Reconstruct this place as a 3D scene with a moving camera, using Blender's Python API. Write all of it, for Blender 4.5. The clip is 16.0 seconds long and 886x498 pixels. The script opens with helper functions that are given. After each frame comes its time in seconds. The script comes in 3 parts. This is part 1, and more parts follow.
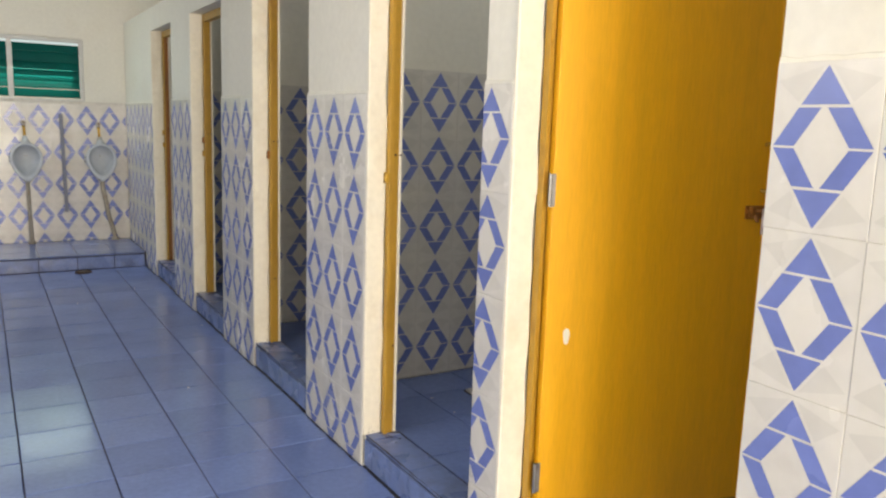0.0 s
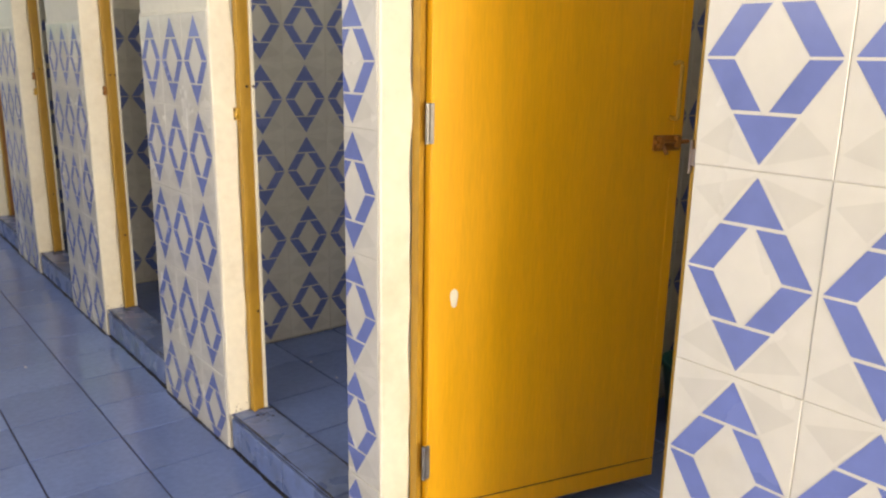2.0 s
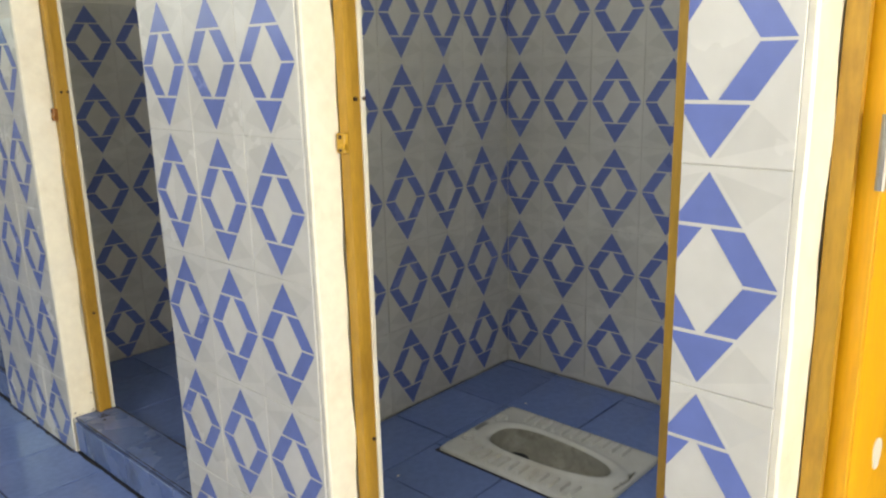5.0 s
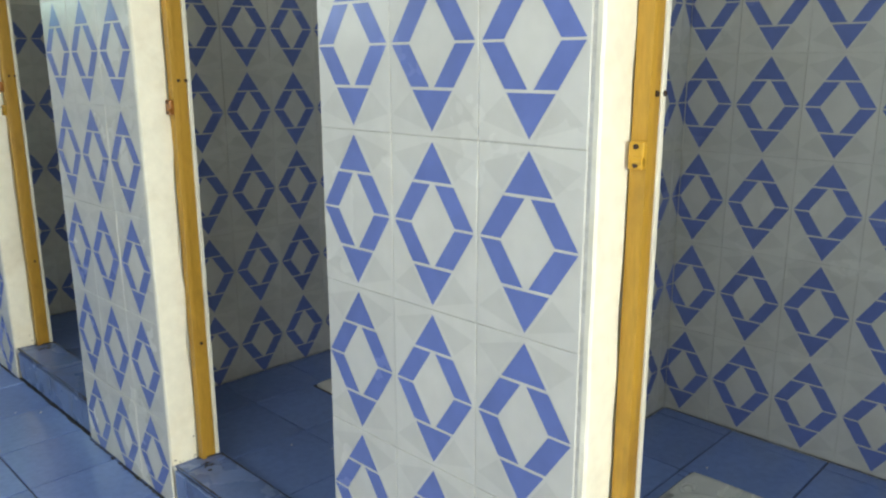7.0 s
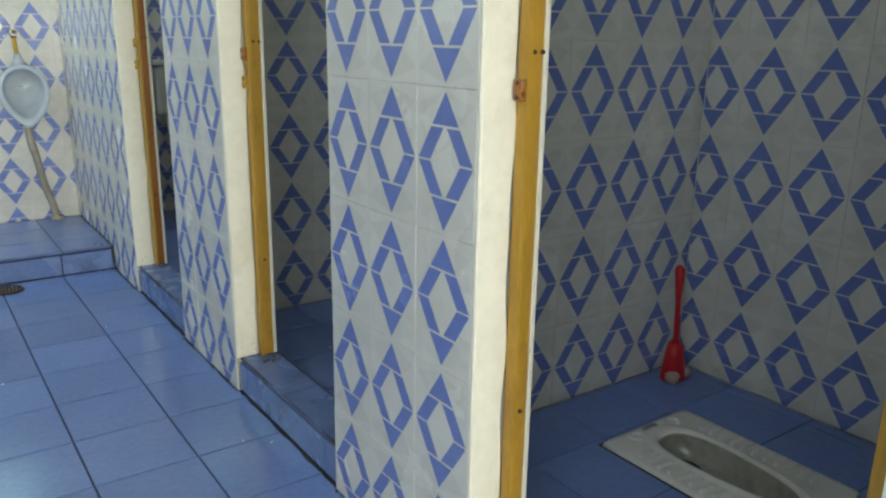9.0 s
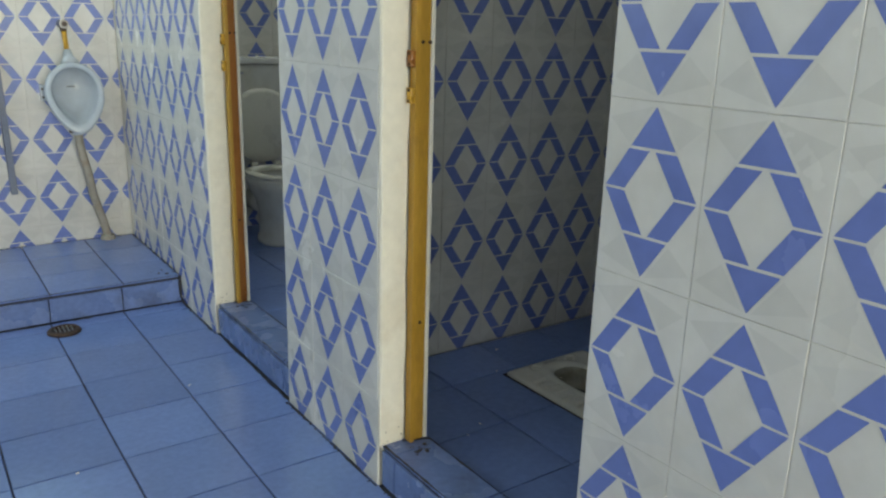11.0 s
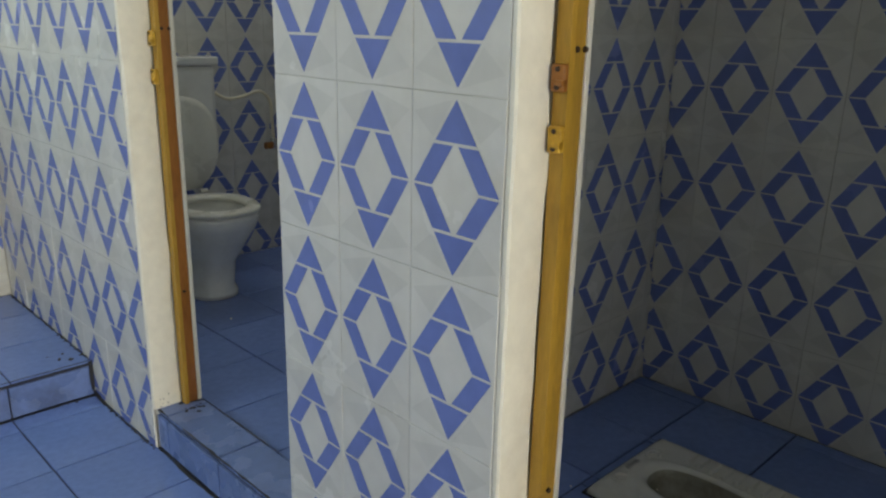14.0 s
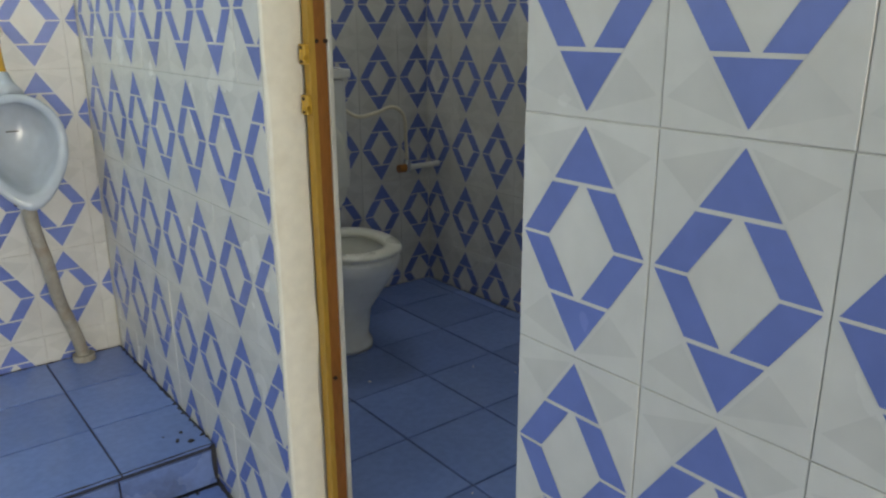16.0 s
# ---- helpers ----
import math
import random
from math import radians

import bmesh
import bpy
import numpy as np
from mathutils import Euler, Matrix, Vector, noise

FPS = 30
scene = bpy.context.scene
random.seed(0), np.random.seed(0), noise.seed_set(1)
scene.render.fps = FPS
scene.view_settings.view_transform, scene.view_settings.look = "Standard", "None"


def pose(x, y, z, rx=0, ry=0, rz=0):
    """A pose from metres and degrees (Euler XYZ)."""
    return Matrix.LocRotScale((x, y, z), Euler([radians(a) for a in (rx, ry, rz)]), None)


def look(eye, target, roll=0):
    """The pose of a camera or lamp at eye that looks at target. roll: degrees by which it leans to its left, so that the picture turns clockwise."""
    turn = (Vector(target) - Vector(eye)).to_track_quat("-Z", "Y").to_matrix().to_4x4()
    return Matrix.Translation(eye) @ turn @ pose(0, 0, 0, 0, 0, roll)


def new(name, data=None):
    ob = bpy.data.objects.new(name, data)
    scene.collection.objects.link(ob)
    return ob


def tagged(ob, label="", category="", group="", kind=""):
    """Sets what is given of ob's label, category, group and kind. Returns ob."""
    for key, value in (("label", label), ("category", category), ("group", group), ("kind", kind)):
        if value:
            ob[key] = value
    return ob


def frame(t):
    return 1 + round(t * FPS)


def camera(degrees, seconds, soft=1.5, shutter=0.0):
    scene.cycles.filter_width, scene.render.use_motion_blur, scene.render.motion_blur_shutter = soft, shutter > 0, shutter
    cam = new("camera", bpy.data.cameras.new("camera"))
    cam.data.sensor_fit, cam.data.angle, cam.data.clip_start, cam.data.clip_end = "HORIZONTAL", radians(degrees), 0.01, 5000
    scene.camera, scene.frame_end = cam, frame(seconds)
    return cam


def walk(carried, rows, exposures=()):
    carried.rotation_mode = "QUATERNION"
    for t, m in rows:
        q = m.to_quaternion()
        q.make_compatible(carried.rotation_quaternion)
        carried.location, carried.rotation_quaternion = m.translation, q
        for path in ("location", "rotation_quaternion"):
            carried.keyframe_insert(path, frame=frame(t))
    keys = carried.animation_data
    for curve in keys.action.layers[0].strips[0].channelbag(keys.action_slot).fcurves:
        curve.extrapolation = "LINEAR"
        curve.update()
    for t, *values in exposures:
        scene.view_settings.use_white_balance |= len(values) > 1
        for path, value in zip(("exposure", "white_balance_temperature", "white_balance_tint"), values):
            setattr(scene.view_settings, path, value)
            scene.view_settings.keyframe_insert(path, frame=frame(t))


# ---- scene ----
cam = camera(60.0, 16.0, soft=2.3)
PATH = [
    (0, (-1.238, -2.634, 1.358), (-0.217, -0.945, 1.037), 1.9),
    (0.5, (-1.153, -2.454, 1.357), (-0.05, -0.814, 1.048), 2.2),
    (1, (-1.079, -2.406, 1.352), (0.087, -0.82, 0.996), 1.5),
    (1.5, (-1.003, -2.393, 1.342), (0.181, -0.831, 0.942), 0.5),
    (2, (-0.974, -2.351, 1.328), (0.257, -0.849, 0.85), 1.0),
    (2.5, (-0.981, -2.206, 1.317), (0.473, -0.942, 0.782), 0.7),
    (3, (-1.066, -2.043, 1.31), (0.48, -0.9, 0.758), -0.2),
    (3.5, (-1.081, -1.91, 1.3), (0.504, -0.817, 0.76), 2.1),
    (4, (-1.032, -1.656, 1.314), (0.462, -0.440, 0.778), -1.4),
    (6.5, (-0.883, -0.767, 1.284), (0.503, 0.604, 0.838), 0.0),
    (7, (-0.898, -0.603, 1.278), (0.491, 0.758, 0.81), -0.1),
    (7.5, (-0.986, -0.391, 1.291), (0.368, 0.998, 0.803), 0.4),
    (8, (-0.996, -0.191, 1.271), (0.259, 1.28, 0.762), 1.6),
    (8.5, (-0.942, 0.023, 1.28), (0.218, 1.588, 0.826), 0.5),
    (9, (-0.896, 0.256, 1.26), (0.228, 1.822, 0.729), 1.0),
    (9.5, (-0.939, 0.499, 1.284), (0.231, 2.031, 0.75), -0.5),
    (10, (-1.002, 0.688, 1.272), (0.097, 2.271, 0.735), 2.1),
    (12.5, (-0.858, 1.661, 1.261), (0.294, 3.196, 0.697), 0.6),
    (13, (-0.806, 1.785, 1.266), (0.363, 3.305, 0.697), 1.0),
    (13.5, (-0.808, 1.924, 1.261), (0.478, 3.347, 0.694), 0.3),
    (14, (-0.845, 2.05, 1.273), (0.504, 3.412, 0.703), 1.3),
    (14.5, (-0.833, 2.13, 1.268), (0.513, 3.49, 0.685), 1.4),
    (15, (-0.738, 2.284, 1.265), (0.524, 3.73, 0.704), -1.0),
    (15.5, (-0.689, 2.441, 1.285), (0.457, 3.976, 0.712), -0.5),
    (16, (-0.681, 2.687, 1.278), (0.503, 4.193, 0.704), -0.3),
]
walk(cam, [(t, look(eye, target, roll)) for t, eye, target, roll in PATH],
     [(0, -0.04, 7150, 14), (2.5, 0.02, 7750, 15), (4, 0.15, 7500, 13), (6.5, 0.28, 6450, 1), (9, 0.34, 6250, 0), (12.5, 0.26, 6550, 5), (16, 0.24, 6650, 7)])

# ---- world, sun, lights, exposure ----
world = bpy.data.worlds.new("world")
scene.world = world
world.use_nodes = True
wn = world.node_tree.nodes
sky = wn.new("ShaderNodeTexSky")
sky.sky_type = "NISHITA"
sky.sun_disc = False
sky.sun_elevation = radians(48)
sky.sun_rotation = radians(200)
wn["Background"].inputs["Strength"].default_value = 0.12
world.node_tree.links.new(sky.outputs[0], wn["Background"].inputs["Color"])

sun = new("sun", bpy.data.lights.new("sun", "SUN"))
sun.data.energy = 2.5
sun.data.angle = radians(0.5)
sun.data.color = (1.0, 0.95, 0.87)
sun.matrix_world = look((6, 8, 20), (2, 1, 0))


def window_light(name, eye, target, w, h, power, color):
    lamp = new(name, bpy.data.lights.new(name, "AREA"))
    lamp.data.shape, lamp.data.size, lamp.data.size_y = "RECTANGLE", w, h
    lamp.data.energy, lamp.data.color = power, color
    lamp.matrix_world = look(eye, target)
    return lamp


# daylight in the openings of the west wall, the entrance and the end window
window_light("daylight_west", (-2.26, 3.95, 1.95), (-1.2, 3.95, 1.6), 2.0, 0.95, 12.5, (0.90, 0.97, 1.0))
window_light("daylight_west", (-2.26, -0.95, 1.95), (-1.2, -0.95, 1.6), 2.2, 0.95, 22, (0.97, 0.98, 1.0))
window_light("daylight_entrance", (-1.2, -6.52, 1.25), (-0.9, -2.0, 1.15), 1.8, 2.1, 255, (1.0, 0.93, 0.80))
window_light("daylight_north", (-1.0, 5.50, 1.75), (-1.0, 4.0, 1.2), 1.1, 0.5, 6, (0.75, 1.0, 0.92))
# fill lamps added high over stalls 2 and 5 to brighten them, in unseen openings
window_light("stall_fill", (1.40, -0.1, 2.55), (0.4, -0.1, 2.1), 0.6, 0.3, 3.0, (0.88, 0.97, 1.0))
window_light("stall_fill", (0.75, 5.45, 2.55), (0.7, 4.3, 0.6), 0.6, 0.3, 4.5, (0.95, 0.98, 1.0))


# ---- materials ----
def mat(name, color, rough=0.5, metal=0.0, vary=0.12, scale=6.0, fine=60.0, bump=0.1, stain=None, stain_amount=0.0,
        random_amount=0.0, coat=0.0, spec=0.5, stretch=(1, 1, 1)):
    m = bpy.data.materials.new(name)
    m.use_nodes = True
    n, l = m.node_tree.nodes, m.node_tree.links
    b = n["Principled BSDF"]
    b.inputs["Metallic"].default_value = metal
    b.inputs["Coat Weight"].default_value = coat
    b.inputs["Coat Roughness"].default_value = 0.12
    b.inputs["Specular IOR Level"].default_value = spec
    geo = n.new("ShaderNodeNewGeometry")
    mp = n.new("ShaderNodeMapping")
    mp.inputs["Scale"].default_value = stretch
    l.new(geo.outputs["Position"], mp.inputs["Vector"])
    big = n.new("ShaderNodeTexNoise")
    big.inputs["Scale"].default_value = scale
    big.inputs["Detail"].default_value = 5
    small = n.new("ShaderNodeTexNoise")
    small.inputs["Scale"].default_value = fine
    small.inputs["Detail"].default_value = 4
    for t in (big, small):
        l.new(mp.outputs[0], t.inputs["Vector"])
    # brightness from large and fine variation
    addn = n.new("ShaderNodeMath")
    addn.operation = "ADD"
    l.new(big.outputs["Fac"], addn.inputs[0])
    l.new(small.outputs["Fac"], addn.inputs[1])
    rng = n.new("ShaderNodeMapRange")
    rng.inputs["From Min"].default_value, rng.inputs["From Max"].default_value = 0.6, 1.4
    rng.inputs["To Min"].default_value, rng.inputs["To Max"].default_value = 1 - vary, 1 + vary
    l.new(addn.outputs[0], rng.inputs["Value"])
    value = rng.outputs[0]
    if random_amount:
        info = n.new("ShaderNodeObjectInfo")
        r2 = n.new("ShaderNodeMapRange")
        r2.inputs["To Min"].default_value, r2.inputs["To Max"].default_value = 1 - random_amount, 1 + random_amount
        l.new(info.outputs["Random"], r2.inputs["Value"])
        mul = n.new("ShaderNodeMath")
        mul.operation = "MULTIPLY"
        l.new(value, mul.inputs[0])
        l.new(r2.outputs[0], mul.inputs[1])
        value = mul.outputs[0]
    sc = n.new("ShaderNodeVectorMath")
    sc.operation = "SCALE"
    sc.inputs[0].default_value = color
    l.new(value, sc.inputs["Scale"])
    out = sc.outputs[0]
    if stain:
        st = n.new("ShaderNodeTexNoise")
        st.inputs["Scale"].default_value = scale * 0.7
        st.inputs["Detail"].default_value = 8
        st.inputs["Roughness"].default_value = 0.65
        l.new(geo.outputs["Position"], st.inputs["Vector"])
        sr = n.new("ShaderNodeMapRange")
        sr.inputs["From Min"].default_value, sr.inputs["From Max"].default_value = 0.52, 0.78
        sr.inputs["To Max"].default_value = stain_amount
        l.new(st.outputs["Fac"], sr.inputs["Value"])
        mix = n.new("ShaderNodeMix")
        mix.data_type = "RGBA"
        l.new(sr.outputs[0], mix.inputs["Factor"])
        l.new(out, mix.inputs["A"])
        mix.inputs["B"].default_value = (*stain, 1)
        out = mix.outputs["Result"]
    l.new(out, b.inputs["Base Color"])
    rr = n.new("ShaderNodeMapRange")
    rr.inputs["From Min"].default_value, rr.inputs["From Max"].default_value = 0.3, 0.7
    rr.inputs["To Min"].default_value, rr.inputs["To Max"].default_value = max(0.03, rough - 0.08), min(1, rough + 0.1)
    l.new(big.outputs["Fac"], rr.inputs["Value"])
    l.new(rr.outputs[0], b.inputs["Roughness"])
    if bump:
        bp = n.new("ShaderNodeBump")
        bp.inputs["Strength"].default_value = bump
        bp.inputs["Distance"].default_value = 0.004
        l.new(small.outputs["Fac"], bp.inputs["Height"])
        l.new(bp.outputs[0], b.inputs["Normal"])
    return m


M_TILE = mat("glazed_white_tile", (0.66, 0.648, 0.60), 0.22, vary=0.07, scale=3, fine=22, bump=0.06, stain=(0.42, 0.38, 0.30), stain_amount=0.35, random_amount=0.03)
M_TILE_GREY = mat("glazed_grey_print", (0.608, 0.598, 0.553), 0.22, vary=0.07, scale=3, fine=22, bump=0.06, random_amount=0.03)
M_TILE_BLUE = mat("glazed_blue_print", (0.155, 0.205, 0.50), 0.2, vary=0.12, scale=4, fine=25, bump=0.06, random_amount=0.05)
M_GROUT = mat("grout", (0.66, 0.64, 0.58), 0.9, vary=0.25, scale=9, fine=90, bump=0.3, stain=(0.25, 0.19, 0.12), stain_amount=0.5)
M_FLOOR = mat("glazed_blue_floor_tile", (0.165, 0.245, 0.53), 0.17, vary=0.12, scale=3.5, fine=45, bump=0.10, stain=(0.12, 0.15, 0.26), stain_amount=0.15, random_amount=0.09)
M_STEP = mat("grimy_blue_step_tile", (0.150, 0.215, 0.44), 0.26, vary=0.16, scale=7, fine=45, bump=0.12, stain=(0.075, 0.08, 0.085), stain_amount=0.7, random_amount=0.08)
M_FLOOR_GROUT = mat("dark_floor_grout", (0.035, 0.04, 0.06), 0.8, vary=0.3, scale=9, fine=90, bump=0.3)
M_PLASTER = mat("cream_plaster", (0.77, 0.76, 0.68), 0.6, vary=0.06, scale=2.5, fine=35, bump=0.15, stain=(0.55, 0.46, 0.30), stain_amount=0.25)
M_JAMB = mat("cream_gloss_paint", (0.85, 0.81, 0.68), 0.5, vary=0.07, scale=5, fine=40, bump=0.25, stain=(0.5, 0.38, 0.2), stain_amount=0.4)
M_CEIL = mat("ceiling_paint", (0.74, 0.74, 0.71), 0.8, vary=0.05, scale=2, fine=40, bump=0.1)
M_DOOR = mat("amber_varnished_ply", (0.84, 0.42, 0.010), 0.42, vary=0.10, scale=5, fine=40, bump=0.05, coat=0.08, stretch=(6, 6, 0.5))
M_FRAME = mat("ochre_painted_timber", (0.46, 0.26, 0.03), 0.4, vary=0.22, scale=6, fine=50, bump=0.15, stain=(0.20, 0.09, 0.02), stain_amount=0.7, stretch=(4, 4, 0.6))
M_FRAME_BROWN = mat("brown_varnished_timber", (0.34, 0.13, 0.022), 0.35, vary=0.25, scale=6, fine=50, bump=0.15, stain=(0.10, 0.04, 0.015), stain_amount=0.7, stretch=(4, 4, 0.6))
M_STEEL = mat("dull_steel", (0.34, 0.33, 0.31), 0.45, metal=1.0, vary=0.2, stain=(0.2, 0.1, 0.04), stain_amount=0.6, scale=40)
M_CHROME = mat("worn_chrome", (0.65, 0.66, 0.66), 0.18, metal=1.0, vary=0.1)
M_BRASS = mat("painted_yellow_bracket", (0.60, 0.34, 0.03), 0.4, vary=0.2, scale=40, stain=(0.2, 0.08, 0.02), stain_amount=0.6)
M_DARK = mat("dark_rust", (0.05, 0.028, 0.018), 0.7, vary=0.4, scale=40)
M_CERAMIC = mat("white_vitreous_ceramic", (0.70, 0.70, 0.66), 0.15, vary=0.06, scale=6, fine=30, bump=0.02, stain=(0.40, 0.34, 0.24), stain_amount=0.45)
# dark base is painted shade that makes the bowl look deep; stains on top
M_BOWL_SHADE = mat("shaded_stained_bowl_ceramic", (0.36, 0.35, 0.30), 0.2, vary=0.2, scale=9, fine=40, bump=0.03, stain=(0.10, 0.08, 0.05), stain_amount=0.8)
M_URINAL = mat("grey_blue_ceramic", (0.50, 0.55, 0.60), 0.15, vary=0.08, scale=6, fine=30, bump=0.02, stain=(0.35, 0.33, 0.30), stain_amount=0.3)
M_PLASTIC = mat("ivory_plastic", (0.68, 0.67, 0.60), 0.3, vary=0.05)
M_RED = mat("red_plastic", (0.50, 0.012, 0.02), 0.35, vary=0.12)
M_BRISTLE = mat("grey_bristle", (0.35, 0.28, 0.25), 0.9, vary=0.3)
M_TEAL = mat("teal_plastic", (0.015, 0.16, 0.17), 0.35, vary=0.12)
M_PIPE = mat("aged_pvc_pipe", (0.34, 0.31, 0.25), 0.5, vary=0.2, scale=12, stain=(0.22, 0.12, 0.05), stain_amount=0.8)
M_HOSE = mat("cream_hose", (0.72, 0.66, 0.50), 0.45, vary=0.15)
M_STRIP = mat("slate_strip", (0.16, 0.18, 0.24), 0.5, vary=0.2, scale=12)
M_ALU = mat("painted_window_metal", (0.60, 0.61, 0.58), 0.45, vary=0.1)
M_SPLASH = mat("cream_paint_splash", (0.80, 0.76, 0.62), 0.5, vary=0.05)
M_GRIME = mat("black_grime", (0.03, 0.03, 0.035), 0.8, vary=0.4, scale=30)

M_LOUVRE = bpy.data.materials.new("green_louvre_glass")
M_LOUVRE.use_nodes = True
_n, _l = M_LOUVRE.node_tree.nodes, M_LOUVRE.node_tree.links
_b = _n["Principled BSDF"]
_b.inputs["Base Color"].default_value = (0.005, 0.17, 0.15, 1)
_b.inputs["Roughness"].default_value = 0.12
_tr = _n.new("ShaderNodeBsdfTranslucent")
_tr.inputs["Color"].default_value = (0.0, 0.30, 0.26, 1)
_mx = _n.new("ShaderNodeMixShader")
_mx.inputs[0].default_value = 0.55
_l.new(_b.outputs[0], _mx.inputs[1])
_l.new(_tr.outputs[0], _mx.inputs[2])
_l.new(_mx.outputs[0], _n["Material Output"].inputs["Surface"])


# ---- mesh helpers ----
def part(name, bm, material, parent=None, label="", smooth=False, at=None):
    me = bpy.data.meshes.new(name)
    bm.normal_update()
    bm.to_mesh(me)
    bm.free()
    for m in (material if isinstance(material, (list, tuple)) else [material]):
        me.materials.append(m)
    if smooth:
        for p in me.polygons:
            p.use_smooth = True
    ob = new(name, me)
    if parent:
        ob.parent = parent
    if at is not None:
        ob.matrix_basis = at
    if label:
        ob["label"] = label
    return ob


def empty(name, m, label, category, group=""):
    return tagged(place(new(name), m), label, category, group)


def place(ob, m):
    ob.matrix_basis = m
    return ob


def structure(ob, label, category):
    return tagged(ob, label, category, kind="structure")


def box(bm, x0, x1, y0, y1, z0, z1, bevel=0.0, slot=0):
    geom = bmesh.ops.create_cube(bm, size=1)["verts"]
    for v in geom:
        v.co = Vector((x0 + (v.co.x + 0.5) * (x1 - x0), y0 + (v.co.y + 0.5) * (y1 - y0), z0 + (v.co.z + 0.5) * (z1 - z0)))
    faces = {f for v in geom for f in v.link_faces}
    if bevel:
        edges = {e for v in geom for e in v.link_edges}
        res = bmesh.ops.bevel(bm, geom=list(edges), offset=bevel, segments=2, profile=0.5, affect="EDGES")
        faces = set(res["faces"]) | {f for f in faces if f.is_valid}
    for f in faces:
        f.material_index = slot
    return bm


def one_box(x0, x1, y0, y1, z0, z1, bevel=0.0):
    return box(bmesh.new(), x0, x1, y0, y1, z0, z1, bevel)


def loft(bm, rings, close_start=True, close_end=True):
    """Joins rings of equally many points."""
    vs = [[bm.verts.new(p) for p in ring] for ring in rings]
    k = len(vs[0])
    for a, b in zip(vs, vs[1:]):
        for i in range(k):
            bm.faces.new((a[i], a[(i + 1) % k], b[(i + 1) % k], b[i]))
    if close_start:
        bm.faces.new(list(reversed(vs[0])))
    if close_end:
        bm.faces.new(vs[-1])
    bmesh.ops.recalc_face_normals(bm, faces=bm.faces[:])
    return bm


def smooth_path(points, steps=8):
    pts = [Vector(p) for p in points]
    out = []
    for i in range(len(pts) - 1):
        p0, p1, p2, p3 = pts[max(i - 1, 0)], pts[i], pts[i + 1], pts[min(i + 2, len(pts) - 1)]
        for s in range(steps):
            t = s / steps
            out.append(0.5 * (2 * p1 + (p2 - p0) * t + (2 * p0 - 5 * p1 + 4 * p2 - p3) * t * t + (3 * p1 - p0 - 3 * p2 + p3) * t ** 3))
    return out + [pts[-1]]


def tube(points, r, sides=10, bm=None, radii=None):
    bm = bm or bmesh.new()
    rings = []
    for i, p in enumerate(points):
        p = Vector(p)
        d = (Vector(points[min(i + 1, len(points) - 1)]) - Vector(points[max(i - 1, 0)])).normalized()
        a = d.orthogonal() if abs(d.z) > 0.95 else d.cross(Vector((0, 0, 1)))
        if abs(d.z) > 0.95:
            a = Vector((1, 0, 0)) - d * d.x
        a.normalize()
        b = d.cross(a)
        rr = radii[i] if radii else r
        rings.append([p + rr * (math.cos(2 * math.pi * k / sides) * a + math.sin(2 * math.pi * k / sides) * b) for k in range(sides)])
    return loft(bm, rings)


def lathe(profile, sides=28):
    return loft(bmesh.new(), [[(r * math.cos(2 * math.pi * k / sides), r * math.sin(2 * math.pi * k / sides), z) for k in range(sides)] for r, z in profile])


# ---- wall tiles: a 20 x 30 cm glazed tile with a printed diamond ----
TW, TH, GAP = 0.2025, 0.3, 0.0013


def clip(poly, u0, u1, v0, v1):
    for axis, bound, sign in ((0, u0, 1), (0, u1, -1), (1, v0, 1), (1, v1, -1)):
        out = []
        for a, b in zip(poly, poly[1:] + poly[:1]):
            da, db = sign * (a[axis] - bound), sign * (b[axis] - bound)
            if da >= 0:
                out.append(a)
            if da * db < 0:
                t = da / (da - db)
                out.append((a[0] + t * (b[0] - a[0]), a[1] + t * (b[1] - a[1])))
        poly = out
        if not poly:
            return []
    return poly


def tile_print():
    top = [(0.5, 0.972), (0.276, 0.750), (0.724, 0.750)]
    side = [(0.258, 0.733), (0.472, 0.733), (0.245, 0.507), (0.035, 0.507)]
    shade = [(0.25, 0.762), (0.47, 0.972), (0.03, 0.89)]
    blue, grey = [], []
    for fv in (0, 1):
        def flip(p, fu):
            return (((1 - p[0]) if fu else p[0]) * TW, ((1 - p[1]) if fv else p[1]) * TH)
        blue.append([flip(p, 0) for p in top])
        for fu in (0, 1):
            blue.append([flip(p, fu) for p in side])
            grey.append([flip(p, fu) for p in shade])
    return blue, grey


BLUE_PRINT, GREY_PRINT = tile_print()
TILE_CACHE = {}


